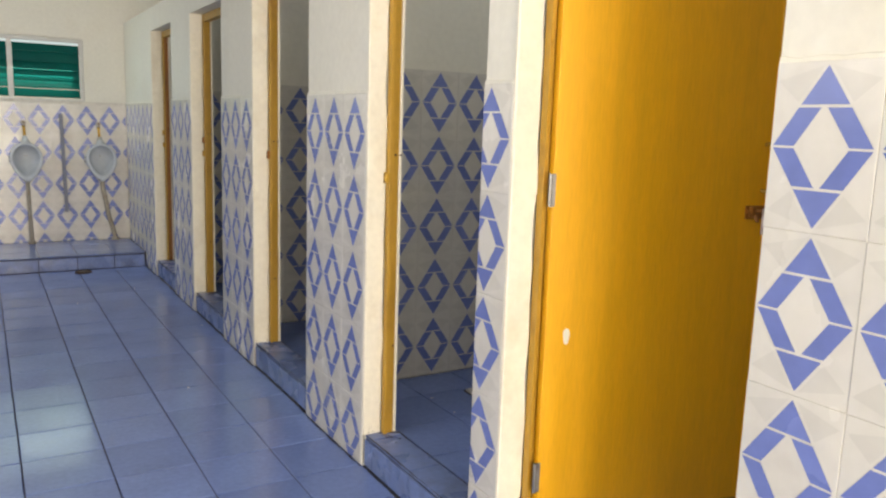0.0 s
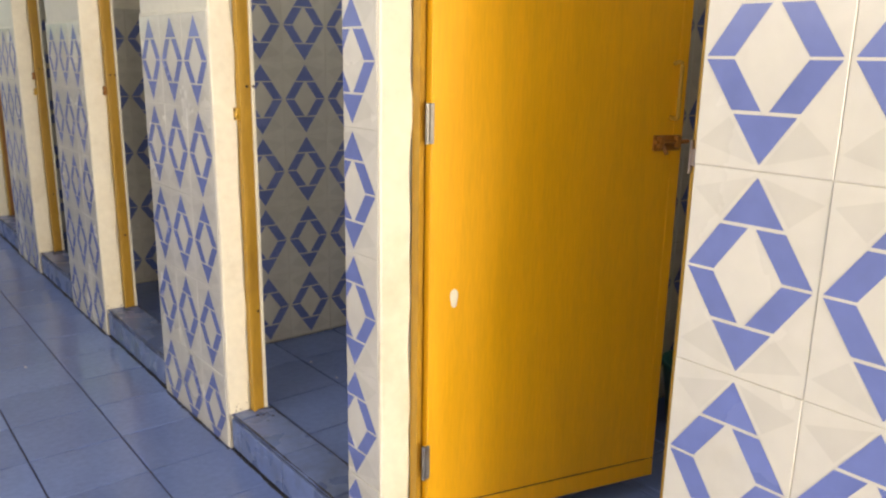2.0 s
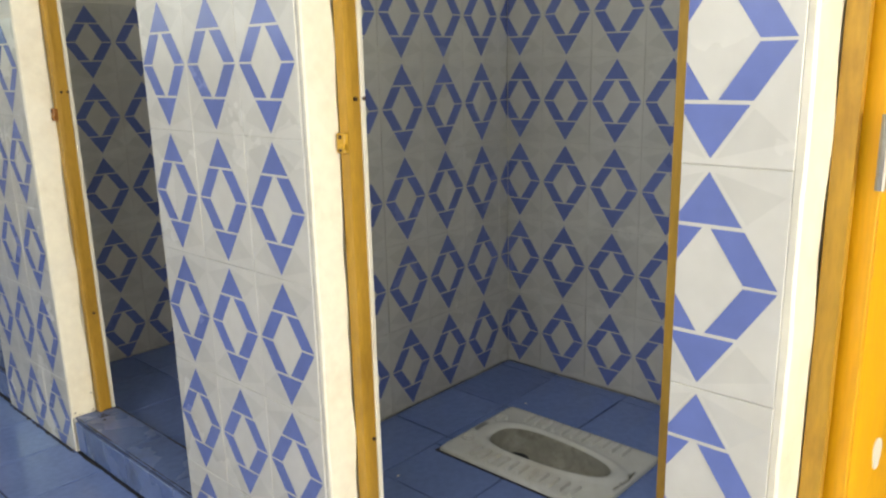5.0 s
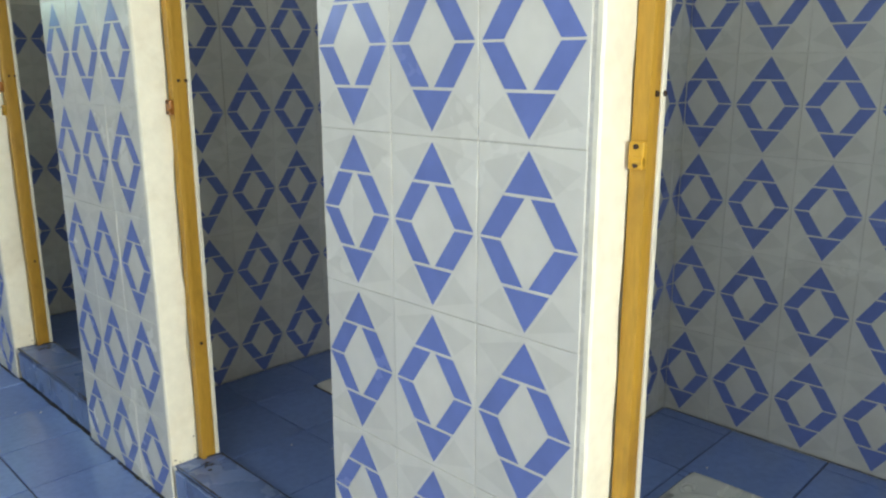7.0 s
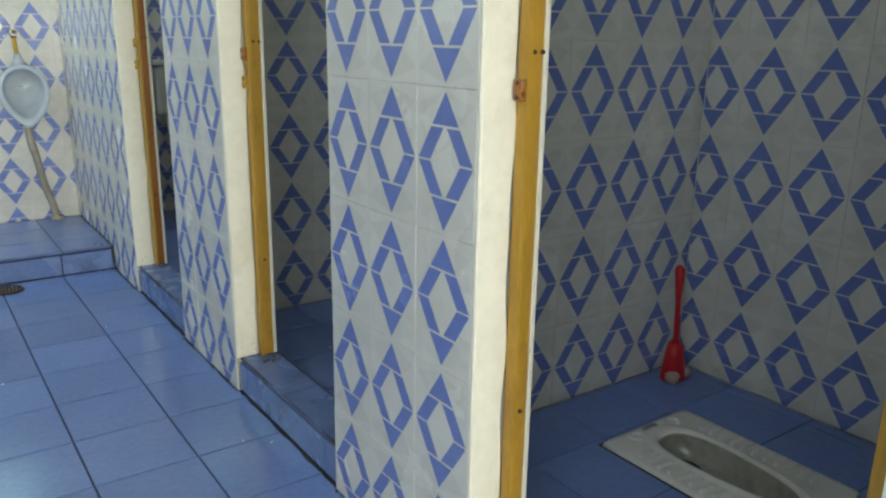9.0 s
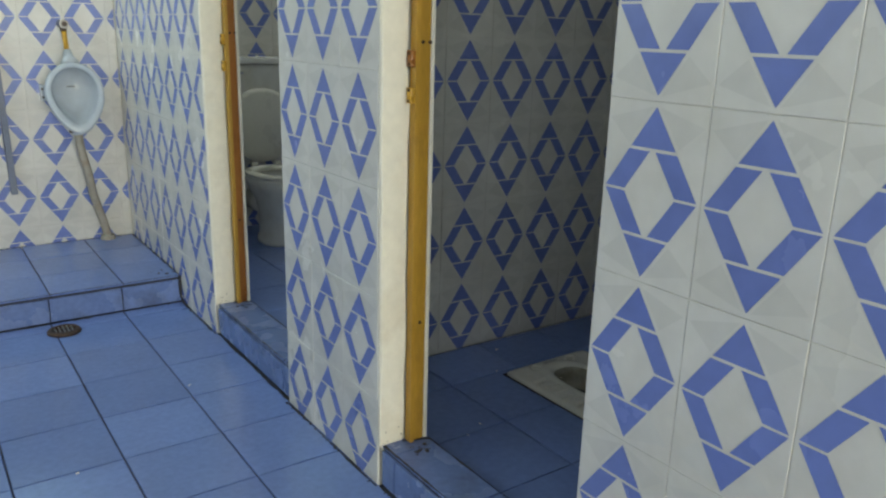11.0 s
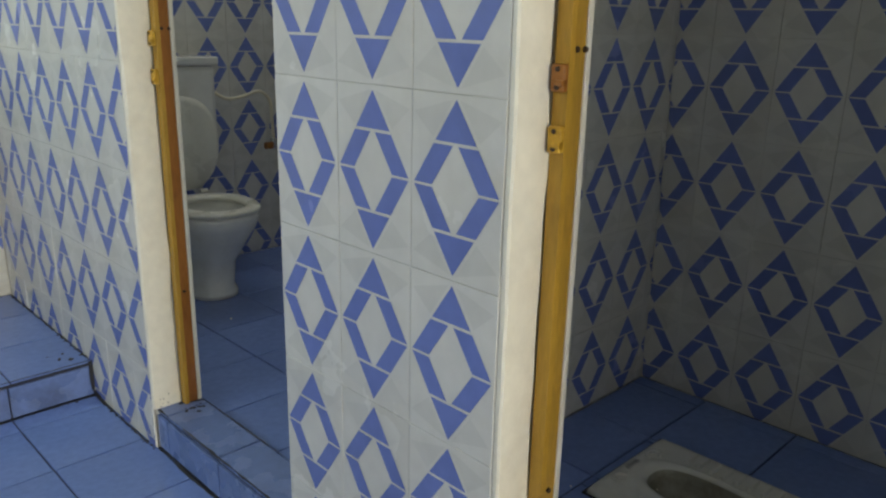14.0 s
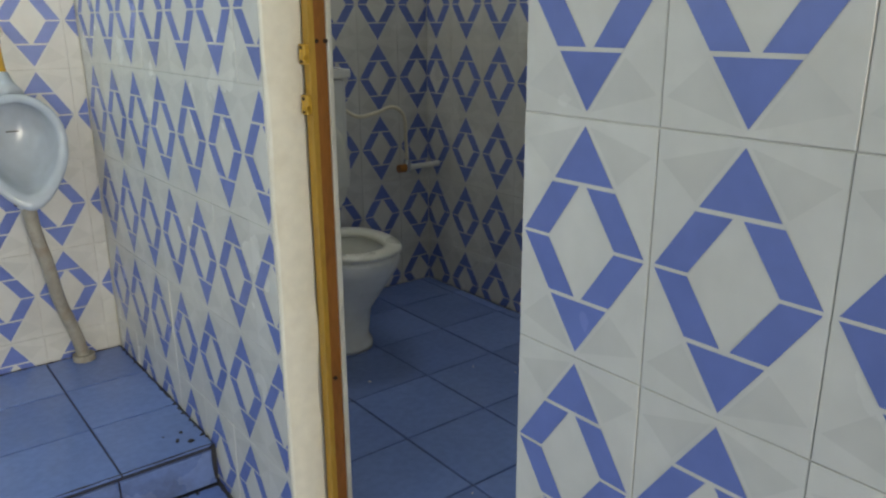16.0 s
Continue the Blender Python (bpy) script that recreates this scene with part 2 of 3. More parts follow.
def wall_tile_mesh(u0, u1, v0, v1):
    key = tuple(round(a, 3) for a in (u0, u1, v0, v1))
    if key in TILE_CACHE:
        return TILE_CACHE[key]
    g, c, d = GAP / 2, 0.0008, 0.008
    a0, a1, b0, b1 = u0 + g, u1 - g, v0 + g, v1 - g
    verts, faces, slots = [], [], []
    for inset, y in ((0, d), (0, c), (c, 0)):
        verts += [(a0 + inset, y, b0 + inset), (a1 - inset, y, b0 + inset), (a1 - inset, y, b1 - inset), (a0 + inset, y, b1 - inset)]
    for k in (0, 4):
        for i in range(4):
            faces.append((k + i, k + (i + 1) % 4, k + 4 + (i + 1) % 4, k + 4 + i))
    faces.append((8, 9, 10, 11))
    slots = [0] * len(faces)
    for polys, slot, lift in ((GREY_PRINT, 1, 0.0004), (BLUE_PRINT, 2, 0.0006)):
        for poly in polys:
            p = clip(poly, a0 + c, a1 - c, b0 + c, b1 - c)
            if len(p) > 2:
                area = sum(q[0] * r[1] - r[0] * q[1] for q, r in zip(p, p[1:] + p[:1]))
                if abs(area) < 1e-6:
                    continue
                if area < 0:
                    p = p[::-1]
                faces.append(tuple(range(len(verts), len(verts) + len(p))))
                verts += [(q[0], -lift, q[1]) for q in p]
                slots.append(slot)
    me = bpy.data.meshes.new("tile")
    me.from_pydata(verts, [], faces)
    for m in (M_TILE, M_TILE_GREY, M_TILE_BLUE):
        me.materials.append(m)
    for p, s in zip(me.polygons, slots):
        p.material_index = s
    TILE_CACHE[key] = me
    return me


def cells(lo, hi, origin, step):
    """Start of each cell of the grid, and the part of it that lies between lo and hi."""
    k = math.floor((lo - origin) / step + 1e-6)
    while origin + k * step < hi - 0.004:
        s = origin + k * step
        a, b = max(lo, s), min(hi, s + step)
        if b - a > 0.012:
            yield s, a - s, b - s
        k += 1


TURN = {"-x": -90, "-y": 0, "+y": 180, "+x": 90}


def tile_wall(parent, face, plane, lo, hi, v0, v1, grid, top):
    """Tiles a wall that faces 'face' at 'plane'; lo, hi along the wall in world metres, grid a joint's place, top a row line."""
    jig = random.Random(int(plane * 1000 + lo * 77))
    s = {"-x": -1, "-y": 1, "+y": -1, "+x": 1}[face]
    if s < 0:
        lo, hi, grid = -hi, -lo, -grid
    for u, a, b in cells(lo, hi, grid, TW):
        for v, c, d in cells(v0, v1, top, TH):
            ob = new("tile", wall_tile_mesh(a, b, c, d))
            along = s * u
            off = jig.uniform(-0.0006, 0.0006)
            ob.matrix_basis = pose(*((plane + off, along, v) if "x" in face else (along, plane + off, v)),
                                   jig.uniform(-0.15, 0.15), 0, TURN[face] + jig.uniform(-0.15, 0.15))
            ob.parent = parent


FLOOR_CACHE = {}


def floor_tile_mesh(w, d, t=0.008, glaze=M_FLOOR):
    key = (round(w, 3), round(d, 3), glaze.name)
    if key in FLOOR_CACHE:
        return FLOOR_CACHE[key]
    g, c = 0.0026, 0.0018
    verts, faces = [], []
    for inset, z in ((0, -t), (0, -c), (c, 0)):
        verts += [(g + inset, g + inset, z), (w - g - inset, g + inset, z), (w - g - inset, d - g - inset, z), (g + inset, d - g - inset, z)]
    for k in (0, 4):
        for i in range(4):
            faces.append((k + i, k + (i + 1) % 4, k + 4 + (i + 1) % 4, k + 4 + i))
    faces.append((8, 9, 10, 11))
    me = bpy.data.meshes.new("floor_tile")
    me.from_pydata(verts, [], faces)
    me.materials.append(glaze)
    FLOOR_CACHE[key] = me
    return me


def minus(rect, hole):
    x0, x1, y0, y1 = rect
    if not hole:
        return [rect]
    hx0, hx1, hy0, hy1 = hole
    if hx0 >= x1 or hx1 <= x0 or hy0 >= y1 or hy1 <= y0:
        return [rect]
    a, b = max(x0, hx0), min(x1, hx1)
    out = [(x0, hx0, y0, y1), (hx1, x1, y0, y1), (a, b, y0, hy0), (a, b, hy1, y1)]
    return [r for r in out if r[1] - r[0] > 0.012 and r[3] - r[2] > 0.012]


def tile_floor(parent, x0, x1, y0, y1, z, gx, gy, step=0.3, hole=None, glaze=M_FLOOR):
    jig = random.Random(int(x0 * 100 + y0 * 1000))
    for sx, a, b in cells(x0, x1, gx, step):
        for sy, c, d in cells(y0, y1, gy, step):
            for r in minus((sx + a, sx + b, sy + c, sy + d), hole):
                ob = new("floor_tile", floor_tile_mesh(r[1] - r[0], r[3] - r[2], glaze=glaze))
                ob.matrix_basis = pose(r[0], r[2], z + jig.uniform(-0.0008, 0.0008), jig.uniform(-0.12, 0.12), jig.uniform(-0.12, 0.12))
                ob.parent = parent


# ---- plan ----
TOP = 1.467          # top of the tiling on the corridor side
STOP = 1.56          # mean top of the tiling in the stalls
SFLOOR = 0.132       # top of the stall steps
STALL_Z = [0.105, 0.105, 0.078, 0.072, 0.095]   # stall floors
STALL_TOP = [1.605, 1.608, 1.560, 1.547, 1.487]  # tops of the stall tiling
BACK_JOINT = [-0.963, 0.633, 1.805, 3.203, 5.310]
FAR_JOINT = [0.570, 0.565, 0.570, 0.589, 1.070]
PFLOOR = 0.130       # urinal platform
WALL_TOP = 2.21
LINTEL = 2.03
CEIL = 2.85
END = 5.48           # end wall
BACK = 1.43          # back wall of the stalls
WEST, SOUTH = -2.25, -6.5
BED = 0.0030
PIERS = [(-6.49, -1.715), (-0.925, -0.783), (-0.010, 0.604), (1.402, 2.012), (2.775, 3.386), (4.130, END)]
OPENINGS = [(a[1], b[0]) for a, b in zip(PIERS, PIERS[1:])]
REVEALS = [0.085, 0.076, 0.083, 0.080, 0.085]   # depth of each door frame behind the tiled face
BACKS = [0.130, 0.120, 0.130, 0.130, 0.130]
WALL_BACK = 0.145

NEAR_FACE = 0.017     # the first pier stands a little back

# front wall of the stalls
bm = bmesh.new()
for y0, y1 in PIERS:
    box(bm, BED + 0.004 + (NEAR_FACE if y0 < -3 else 0), WALL_BACK, y0 + (0.0 if y0 < -3 else 0.001), y1, 0, LINTEL)
box(bm, BED + 0.004, WALL_BACK, PIERS[0][0], END, LINTEL, WALL_TOP)
wall_stalls = structure(part("wall_stalls", bm, M_PLASTER), "cream plastered stall front wall with diamond tiles below", "wall")
for i, (y0, y1) in enumerate(PIERS):
    dx = NEAR_FACE if i == 0 else 0
    top = (1.488, 1.475, 1.464, 1.467, 1.467, 1.450)[i]
    lo = max(y0, -3.6)
    part("tile_bed", one_box(dx + BED, dx + 0.0108, lo + 0.001, y1 - 0.001, 0.0, top - 0.002), M_GROUT, wall_stalls)
    # rough plaster lip over the top row
    wob = random.Random(i + 40)
    n = max(4, int((y1 - lo) / 0.04))
    rings = []
    for k in range(n + 1):
        y = lo + 0.002 + (y1 - lo - 0.004) * k / n
        h, d = 0.007 + wob.uniform(-0.003, 0.004), wob.uniform(-0.001, 0.002)
        rings.append([(dx + d, y, top - 0.002), (dx + d + 0.002, y, top + h), (dx + 0.0106, y, top + h + 0.004), (dx + 0.0106, y, top - 0.002)])
    part("ledge", loft(bmesh.new(), rings), M_PLASTER, wall_stalls)
    if i:
        # hand-plastered reveal with an uneven edge
        z0, z1, rings, depth = SFLOOR + 0.001, LINTEL, [], REVEALS[i - 1]
        for k in range(61):
            z = z0 + (z1 - z0) * k / 60
            w1, w2 = noise.noise((i * 7.1, z * 7, 0)) * 0.009, noise.noise((i * 3.3, z * 9, 5)) * 0.003
            f = noise.noise((i * 5.7, z * 12, 9)) * 0.0015
            b = y0 - 0.012 + f
            rings.append([(0.001 + w2 * 0.3, y0 + 0.0004, z), (0.0005 + w2, b + 0.004, z), (0.004 + w2, b, z), (depth + 0.0005 + w1 - 0.003, b, z), (depth + w1 + 0.001, b + 0.004, z), (depth + 0.002, y0 + 0.0004, z)])
        part("jamb", loft(bmesh.new(), rings), M_JAMB, wall_stalls, "cream painted door jamb with uneven plastered edges", smooth=False)

# end wall with the window opening
WX0, WX1, WZ0, WZ1 = -1.60, -0.355, 1.452, 2.03
bm = bmesh.new()
# the gap at x 0.43 to 1.07 is an unseen opening added for a fill lamp
for x0, x1, z0, z1 in ((WEST, WX0, 0, CEIL), (WX1, 0.43, 0, CEIL), (1.07, BACK + 0.12, 0, CEIL), (0.43, 1.07, 0, 2.38), (0.43, 1.07, 2.72, CEIL), (WX0, WX1, 0, WZ0 - 0.012), (WX0, WX1, WZ1, CEIL)):
    box(bm, x0, x1, END + BED + 0.004, END + 0.16, z0, z1)
wall_north = structure(part("wall_north", bm, M_PLASTER), "cream plastered end wall with diamond tiles below the window", "wall")
part("tile_bed", one_box(WEST, 0.0, END + BED, END + 0.0108, 0, TOP - 0.012), M_GROUT, wall_north)
part("tile_bed", one_box(WALL_BACK, BACK, END + BED, END + 0.0108, 0, STALL_TOP[4] - 0.002), M_GROUT, wall_north)

# back wall, side walls, ceiling
bm = bmesh.new()
# the gap at y -0.42 to 0.22 is made up, to hold the stall 2 fill lamp
for y0, y1, z0, z1 in ((SOUTH, END, 0, 2.38), (SOUTH, END, 2.72, CEIL), (SOUTH, -0.42, 2.38, 2.72), (0.22, END, 2.38, 2.72)):
    box(bm, BACK + BED + 0.004, BACK + 0.15, y0, y1, z0, z1)
wall_east = structure(part("wall_east", bm, M_PLASTER), "cream plastered back wall of the stalls", "wall")
for i, st in enumerate((1.605, 1.608, 1.560, 1.547, 1.487)):
    ys = (-2.3, -0.76, 0.625, 1.965, 3.335, END)
    part("tile_bed", one_box(BACK + BED, BACK + 0.0108, ys[i], ys[i + 1] - 0.001, 0.03, st - 0.002), M_GROUT, wall_east)
bm = bmesh.new()
for y0, y1, z0, z1 in ((SOUTH, END + 0.16, 0, 1.4), (SOUTH, END + 0.16, 2.5, CEIL), (SOUTH, -2.07, 1.4, 2.5), (0.17, 2.93, 1.4, 2.5), (4.97, END + 0.16, 1.4, 2.5)):
    box(bm, WEST - 0.15, WEST, y0, y1, z0, z1)
structure(part("wall_west", bm, M_PLASTER), "plain cream plastered corridor wall with high window openings", "wall")
bm = bmesh.new()
for x0, x1, z0, z1 in ((WEST, -2.15, 0, CEIL), (-0.25, BACK + 0.15, 0, CEIL), (-2.15, -0.25, 2.35, CEIL)):
    box(bm, x0, x1, SOUTH - 0.15, SOUTH - 0.001, z0, z1)
structure(part("wall_south", bm, M_PLASTER), "plain cream plastered wall with the entrance opening", "wall")
structure(part("ceiling", one_box(WEST - 0.15, BACK + 0.15, SOUTH - 0.15, END + 0.16, CEIL + 0.001, CEIL + 0.12), M_CEIL), "plain white painted ceiling", "ceiling")

# floors
floor = structure(part("floor", one_box(WEST, 0.03, SOUTH - 0.15, END, -0.12, -0.006), M_FLOOR_GROUT), "glossy blue glazed tile corridor floor", "floor")
tile_floor(floor, WEST + 0.01, 0.009, -3.9, 4.600, 0.0, -0.268, 2.41)
tile_floor(floor, WEST + 0.01, 0.009, SOUTH + 0.02, -3.9, 0.0, -0.268, 2.41, step=0.6)
platform = structure(part("platform", one_box(WEST, -0.001, 4.612, END + 0.006, -0.005, PFLOOR - 0.006), M_FLOOR_GROUT), "raised blue tiled urinal platform", "platform")
tile_floor(platform, WEST + 0.01, -0.002, 4.603, END - 0.002, PFLOOR, -0.255, 4.605)
for sx, a, b in cells(WEST + 0.01, -0.002, -0.265, 0.3):
    ob = new("riser_tile", floor_tile_mesh(b - a, PFLOOR - 0.02, glaze=M_STEP))
    ob.matrix_basis = pose(sx + a, 4.604, 0.002, 90, 0, 0)
    ob.parent = platform

# ground outside
structure(part("ground", one_box(-40, 40, -40, 40, -0.4, -0.13), M_GROUT), "pale dusty ground outside the building", "ground")

# ---- stalls ----
FAR = [-0.800, 0.590, 1.945, 3.325, END]
NEAR = [-2.30, -0.72, 0.660, 2.012, 3.392]
PANS = [(0.78, 1.17, -1.88, -1.315), (0.685, 1.070, -0.270, 0.300), (0.715, 1.105, 1.075, 1.662), (0.690, 1.080, 2.450, 3.040), None]
for i in range(5):
    y0, y1 = NEAR[i], FAR[i]
    pan, sz, st = PANS[i], STALL_Z[i], STALL_TOP[i]
    hole = (pan[0] + 0.03, pan[1] - 0.03, pan[2] + 0.03, pan[3] - 0.03) if pan else None
    bm = bmesh.new()
    o0, o1 = OPENINGS[i]
    box(bm, 0.019, WALL_BACK - 0.001, o0 + 0.003, o1 - 0.002, 0.0, SFLOOR - 0.006)
    for r in minus((WALL_BACK, BACK + BED, y0, y1), hole):
        box(bm, r[0], r[1], r[2], r[3], 0.0, sz - 0.006)
    sf = structure(part(f"floor_stall_{i + 1}", bm, M_FLOOR_GROUT), "raised blue tiled floor of a toilet stall", "floor")
    tile_floor(sf, WALL_BACK + 0.001, BACK - 0.002, y0 + 0.002, y1 - 0.002, sz, 0.173, y1 - 0.55, hole=hole)
    tile_floor(sf, 0.010, WALL_BACK, o0 + 0.003, o1 - 0.002, SFLOOR, -0.127, o1 - 0.37, glaze=M_STEP)
    for sy, a, b in cells(o0 + 0.003, o1 - 0.003, o1 - 0.37, 0.3):
        ob = new("step_tile", floor_tile_mesh(b - a, SFLOOR - 0.020, glaze=M_STEP))
        ob.matrix_basis = pose(0.010, sy + b, 0.003, 90, 0, -90)
        ob.parent = sf
    # far partition
    if i < 4:
        pw = structure(part(f"partition_{i + 1}", one_box(WALL_BACK, BACK + BED, y1 + BED + 0.004, NEAR[i + 1] - 0.012, 0, WALL_TOP), M_PLASTER),
                       "cream plastered stall partition with diamond tiles", "wall")
        part("tile_bed", one_box(WALL_BACK, BACK, y1 + BED, y1 + 0.0108, 0.05, st - 0.002), M_GROUT, pw)
        part("tile_bed", one_box(WALL_BACK, BACK, NEAR[i + 1] - 0.0118, NEAR[i + 1] - BED, 0.05, STOP - 0.002), M_GROUT, pw)
    else:
        pw = wall_north
    tile_wall(pw, "-y", y1, WALL_BACK + 0.002, BACK - 0.001, sz, st, FAR_JOINT[i], st)
    tile_wall(wall_east, "-x", BACK, y0 + 0.002, y1 - 0.001, sz, st, BACK_JOINT[i], st)
first = structure(part("partition_first", one_box(WALL_BACK, BACK + BED, NEAR[0] - 0.1, NEAR[0] - 0.012, 0, WALL_TOP), M_PLASTER), "cream plastered stall partition", "wall")

# wall tiles on the corridor side: place of a joint and the top row line of each pier
JOINTS = [(-1.715, 1.488), (-0.924, 1.473), (-0.002, 1.462), (1.403, 1.466), (2.778, 1.467), (4.047, 1.452)]
for i, (y0, y1) in enumerate(PIERS):
    joint, top = JOINTS[i]
    tile_wall(wall_stalls, "-x", NEAR_FACE if i == 0 else 0.0, max(y0, -3.6) + 0.001, y1 - 0.001, 0.003, top, joint, top)
tile_wall(wall_north, "-y", END, WEST + 0.01, -0.002, PFLOOR, 1.43, -0.045, 1.43)


# ---- door frames ----
def frame_profile(y_out, s, x0, x1):
    """Post section with a rebate; s points into the opening."""
    a = 0.026 if s < 0 else 0.046
    return [(x0, y_out), (x0, y_out + s * a), (x0 + 0.012, y_out + s * (a + 0.001)), (x0 + 0.013, y_out + s * (a - 0.008)), (x1, y_out + s * (a - 0.008)), (x1, y_out)]


for i, ((y0, y1), depth, rear) in enumerate(zip(OPENINGS, REVEALS, BACKS)):
    thing = empty("door_frame", pose(0, 0, SFLOOR), "ochre painted timber door frame with rusty fittings", "door frame", "stall door frames")
    for y_out, s in ((y0 + 0.002, 1), (y1 - 0.0135, -1)):
        bm = loft(bmesh.new(), [[(x, y, z) for x, y in frame_profile(y_out, s, depth + 0.002, rear)] for z in (0.001, LINTEL - SFLOOR - 0.002)])
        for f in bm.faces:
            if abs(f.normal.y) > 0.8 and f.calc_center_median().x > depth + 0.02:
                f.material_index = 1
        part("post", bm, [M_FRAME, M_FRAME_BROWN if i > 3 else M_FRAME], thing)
    bm = one_box(depth + 0.003, rear - 0.001, y0 + 0.05, y1 - 0.0415, LINTEL - SFLOOR - 0.05, LINTEL - SFLOOR - 0.002, 0.003)
    part("head", bm, M_FRAME, thing)
    if i:
        part("plaster_edge", one_box(rear + 0.001, rear + 0.013, y1 - 0.0345, y1 - 0.004, 0.001, LINTEL - SFLOOR - 0.003, 0.002), M_JAMB, thing)
    # hinge leaves and bolts left on the far post
    if i:
        yf = y1 - 0.0395
        for z, m in (((1.02, M_BRASS),), ((1.035, M_FRAME_BROWN),), ((0.975, M_BRASS), (1.065, M_FRAME_BROWN)), ((0.98, M_BRASS), (1.08, M_BRASS)))[i - 1]:
            hinge = bmesh.new()
            box(hinge, depth - 0.012, depth + 0.001, yf - 0.002, yf + 0.022, z - 0.02, z + 0.02, 0.003)
            tube([(depth - 0.010, yf - 0.002, z - 0.007), (depth - 0.010, yf + 0.012, z - 0.007)], 0.006, 8, hinge)
            b = part("bracket", hinge, m, thing, "small worn metal catch bracket")
            for dz in (-0.013, 0.013):
                part("screw", tube([(depth - 0.0145, yf + 0.009, z + dz), (depth - 0.011, yf + 0.009, z + dz)], 0.004, 8), M_DARK, b)
        for z, x in ((1.105, 0.106), (1.105, 0.127), (0.36, 0.112)):
            part("bolt", tube([(x, yf + 0.003, z), (x, yf + 0.02, z)], 0.0045, 8), M_DARK, thing)
    else:
        # worn catch on the latch side of the door
        yn = y0 + 0.0485
        catch = part("bracket", box(one_box(depth - 0.008, depth + 0.001, yn - 0.014, yn - 0.004, 1.042, 1.070, 0.003), depth - 0.004, depth + 0.020, yn - 0.0025, yn + 0.0015, 1.03, 1.082, 0.001),
                     M_BRISTLE, thing, "worn metal catch bracket")
        for dz in (1.043, 1.072):
            part("screw", tube([(depth + 0.012, yn + 0.001, dz), (depth + 0.012, yn + 0.004, dz)], 0.005, 8), M_DARK, catch)


# ---- stall door, half open into the first stall ----
def stall_door():
    hx, hy = 0.100, -0.975
    ex, ey = 0.79, -1.165
    length = math.hypot(ex - hx, ey - hy)
    ang = math.degrees(math.atan2(ey - hy, ex - hx))
    d = empty("door_1", pose(hx, hy, 0.165, 0, 0, ang), "amber varnished plywood stall door standing open", "door")
    d["kind"] = "structure"
    h = 1.80
    bm = one_box(0.004, length, -0.017, 0.017, 0.0, h, 0.002)
    panel = part("panel", bm, M_DOOR, d)
    # edge lipping and bottom rail stand a little proud
    part("bottom_rail", one_box(0.006, length - 0.002, -0.0195, -0.0175, 0.002, 0.055, 0.0008), M_DOOR, panel)
    part("rail_joint", one_box(0.006, length - 0.002, -0.0185, -0.0172, 0.0545, 0.0575), M_DARK, panel)
    part("edge_lipping", one_box(length - 0.032, length - 0.002, -0.0195, -0.0175, 0.057, h - 0.01, 0.0008), M_DOOR, panel)
    part("edge_lipping", one_box(0.006, 0.075, -0.0187, -0.0175, 0.057, h - 0.01, 0.0005), M_DOOR, panel)
    for z in (0.19, 1.025, 1.66):
        hg = part("hinge", tube([(-0.006, -0.022, z - 0.045), (-0.006, -0.022, z + 0.045)], 0.006, 8), M_STEEL, d, "steel butt hinge with a rusty knuckle")
        part("hinge_leaf", one_box(-0.004, 0.010, -0.0215, -0.0175, z - 0.045, z + 0.045, 0.0008), M_STEEL, hg)
    # pull handle and sliding bolt near the free edge
    x = length - 0.045
    pts = smooth_path([(x, -0.018, 1.165), (x, -0.045, 1.165), (x, -0.047, 1.12), (x, -0.047, 1.06), (x, -0.045, 1.03), (x, -0.018, 1.03)], 5)
    part("handle", tube(pts, 0.005, 8), M_FRAME, d, "small painted pull handle")
    bolt = part("sliding_bolt", one_box(x - 0.05, x + 0.035, -0.024, -0.018, 0.945, 0.985, 0.001), M_FRAME_BROWN, d, "tarnished sliding bolt")
    part("rod", tube([(x - 0.05, -0.03, 0.968), (x + 0.055, -0.03, 0.968)], 0.006, 8), M_FRAME_BROWN, bolt)
    for dx in (-0.035, 0.02):
        part("guide", one_box(x + dx - 0.007, x + dx + 0.007, -0.039, -0.0235, 0.953, 0.983, 0.003), M_FRAME_BROWN, bolt)
    part("knob", tube([(x - 0.028, -0.03, 0.965), (x - 0.028, -0.05, 0.94)], 0.005, 8), M_FRAME_BROWN, bolt)
    # paint splash
    bm = bmesh.new()
    ring = [(0.068 + 0.010 * math.cos(a) * (1 + 0.15 * math.sin(3 * a)), -0.0185, 0.61 + 0.026 * math.sin(a) * (1 + 0.1 * math.cos(2 * a))) for a in [k * math.tau / 18 for k in range(18)]]
    loft(bm, [ring, [(p[0], -0.0200, p[2]) for p in ring]])
    part("paint_splash", bm, M_SPLASH, panel, "cream paint splash")
    return d


stall_door()


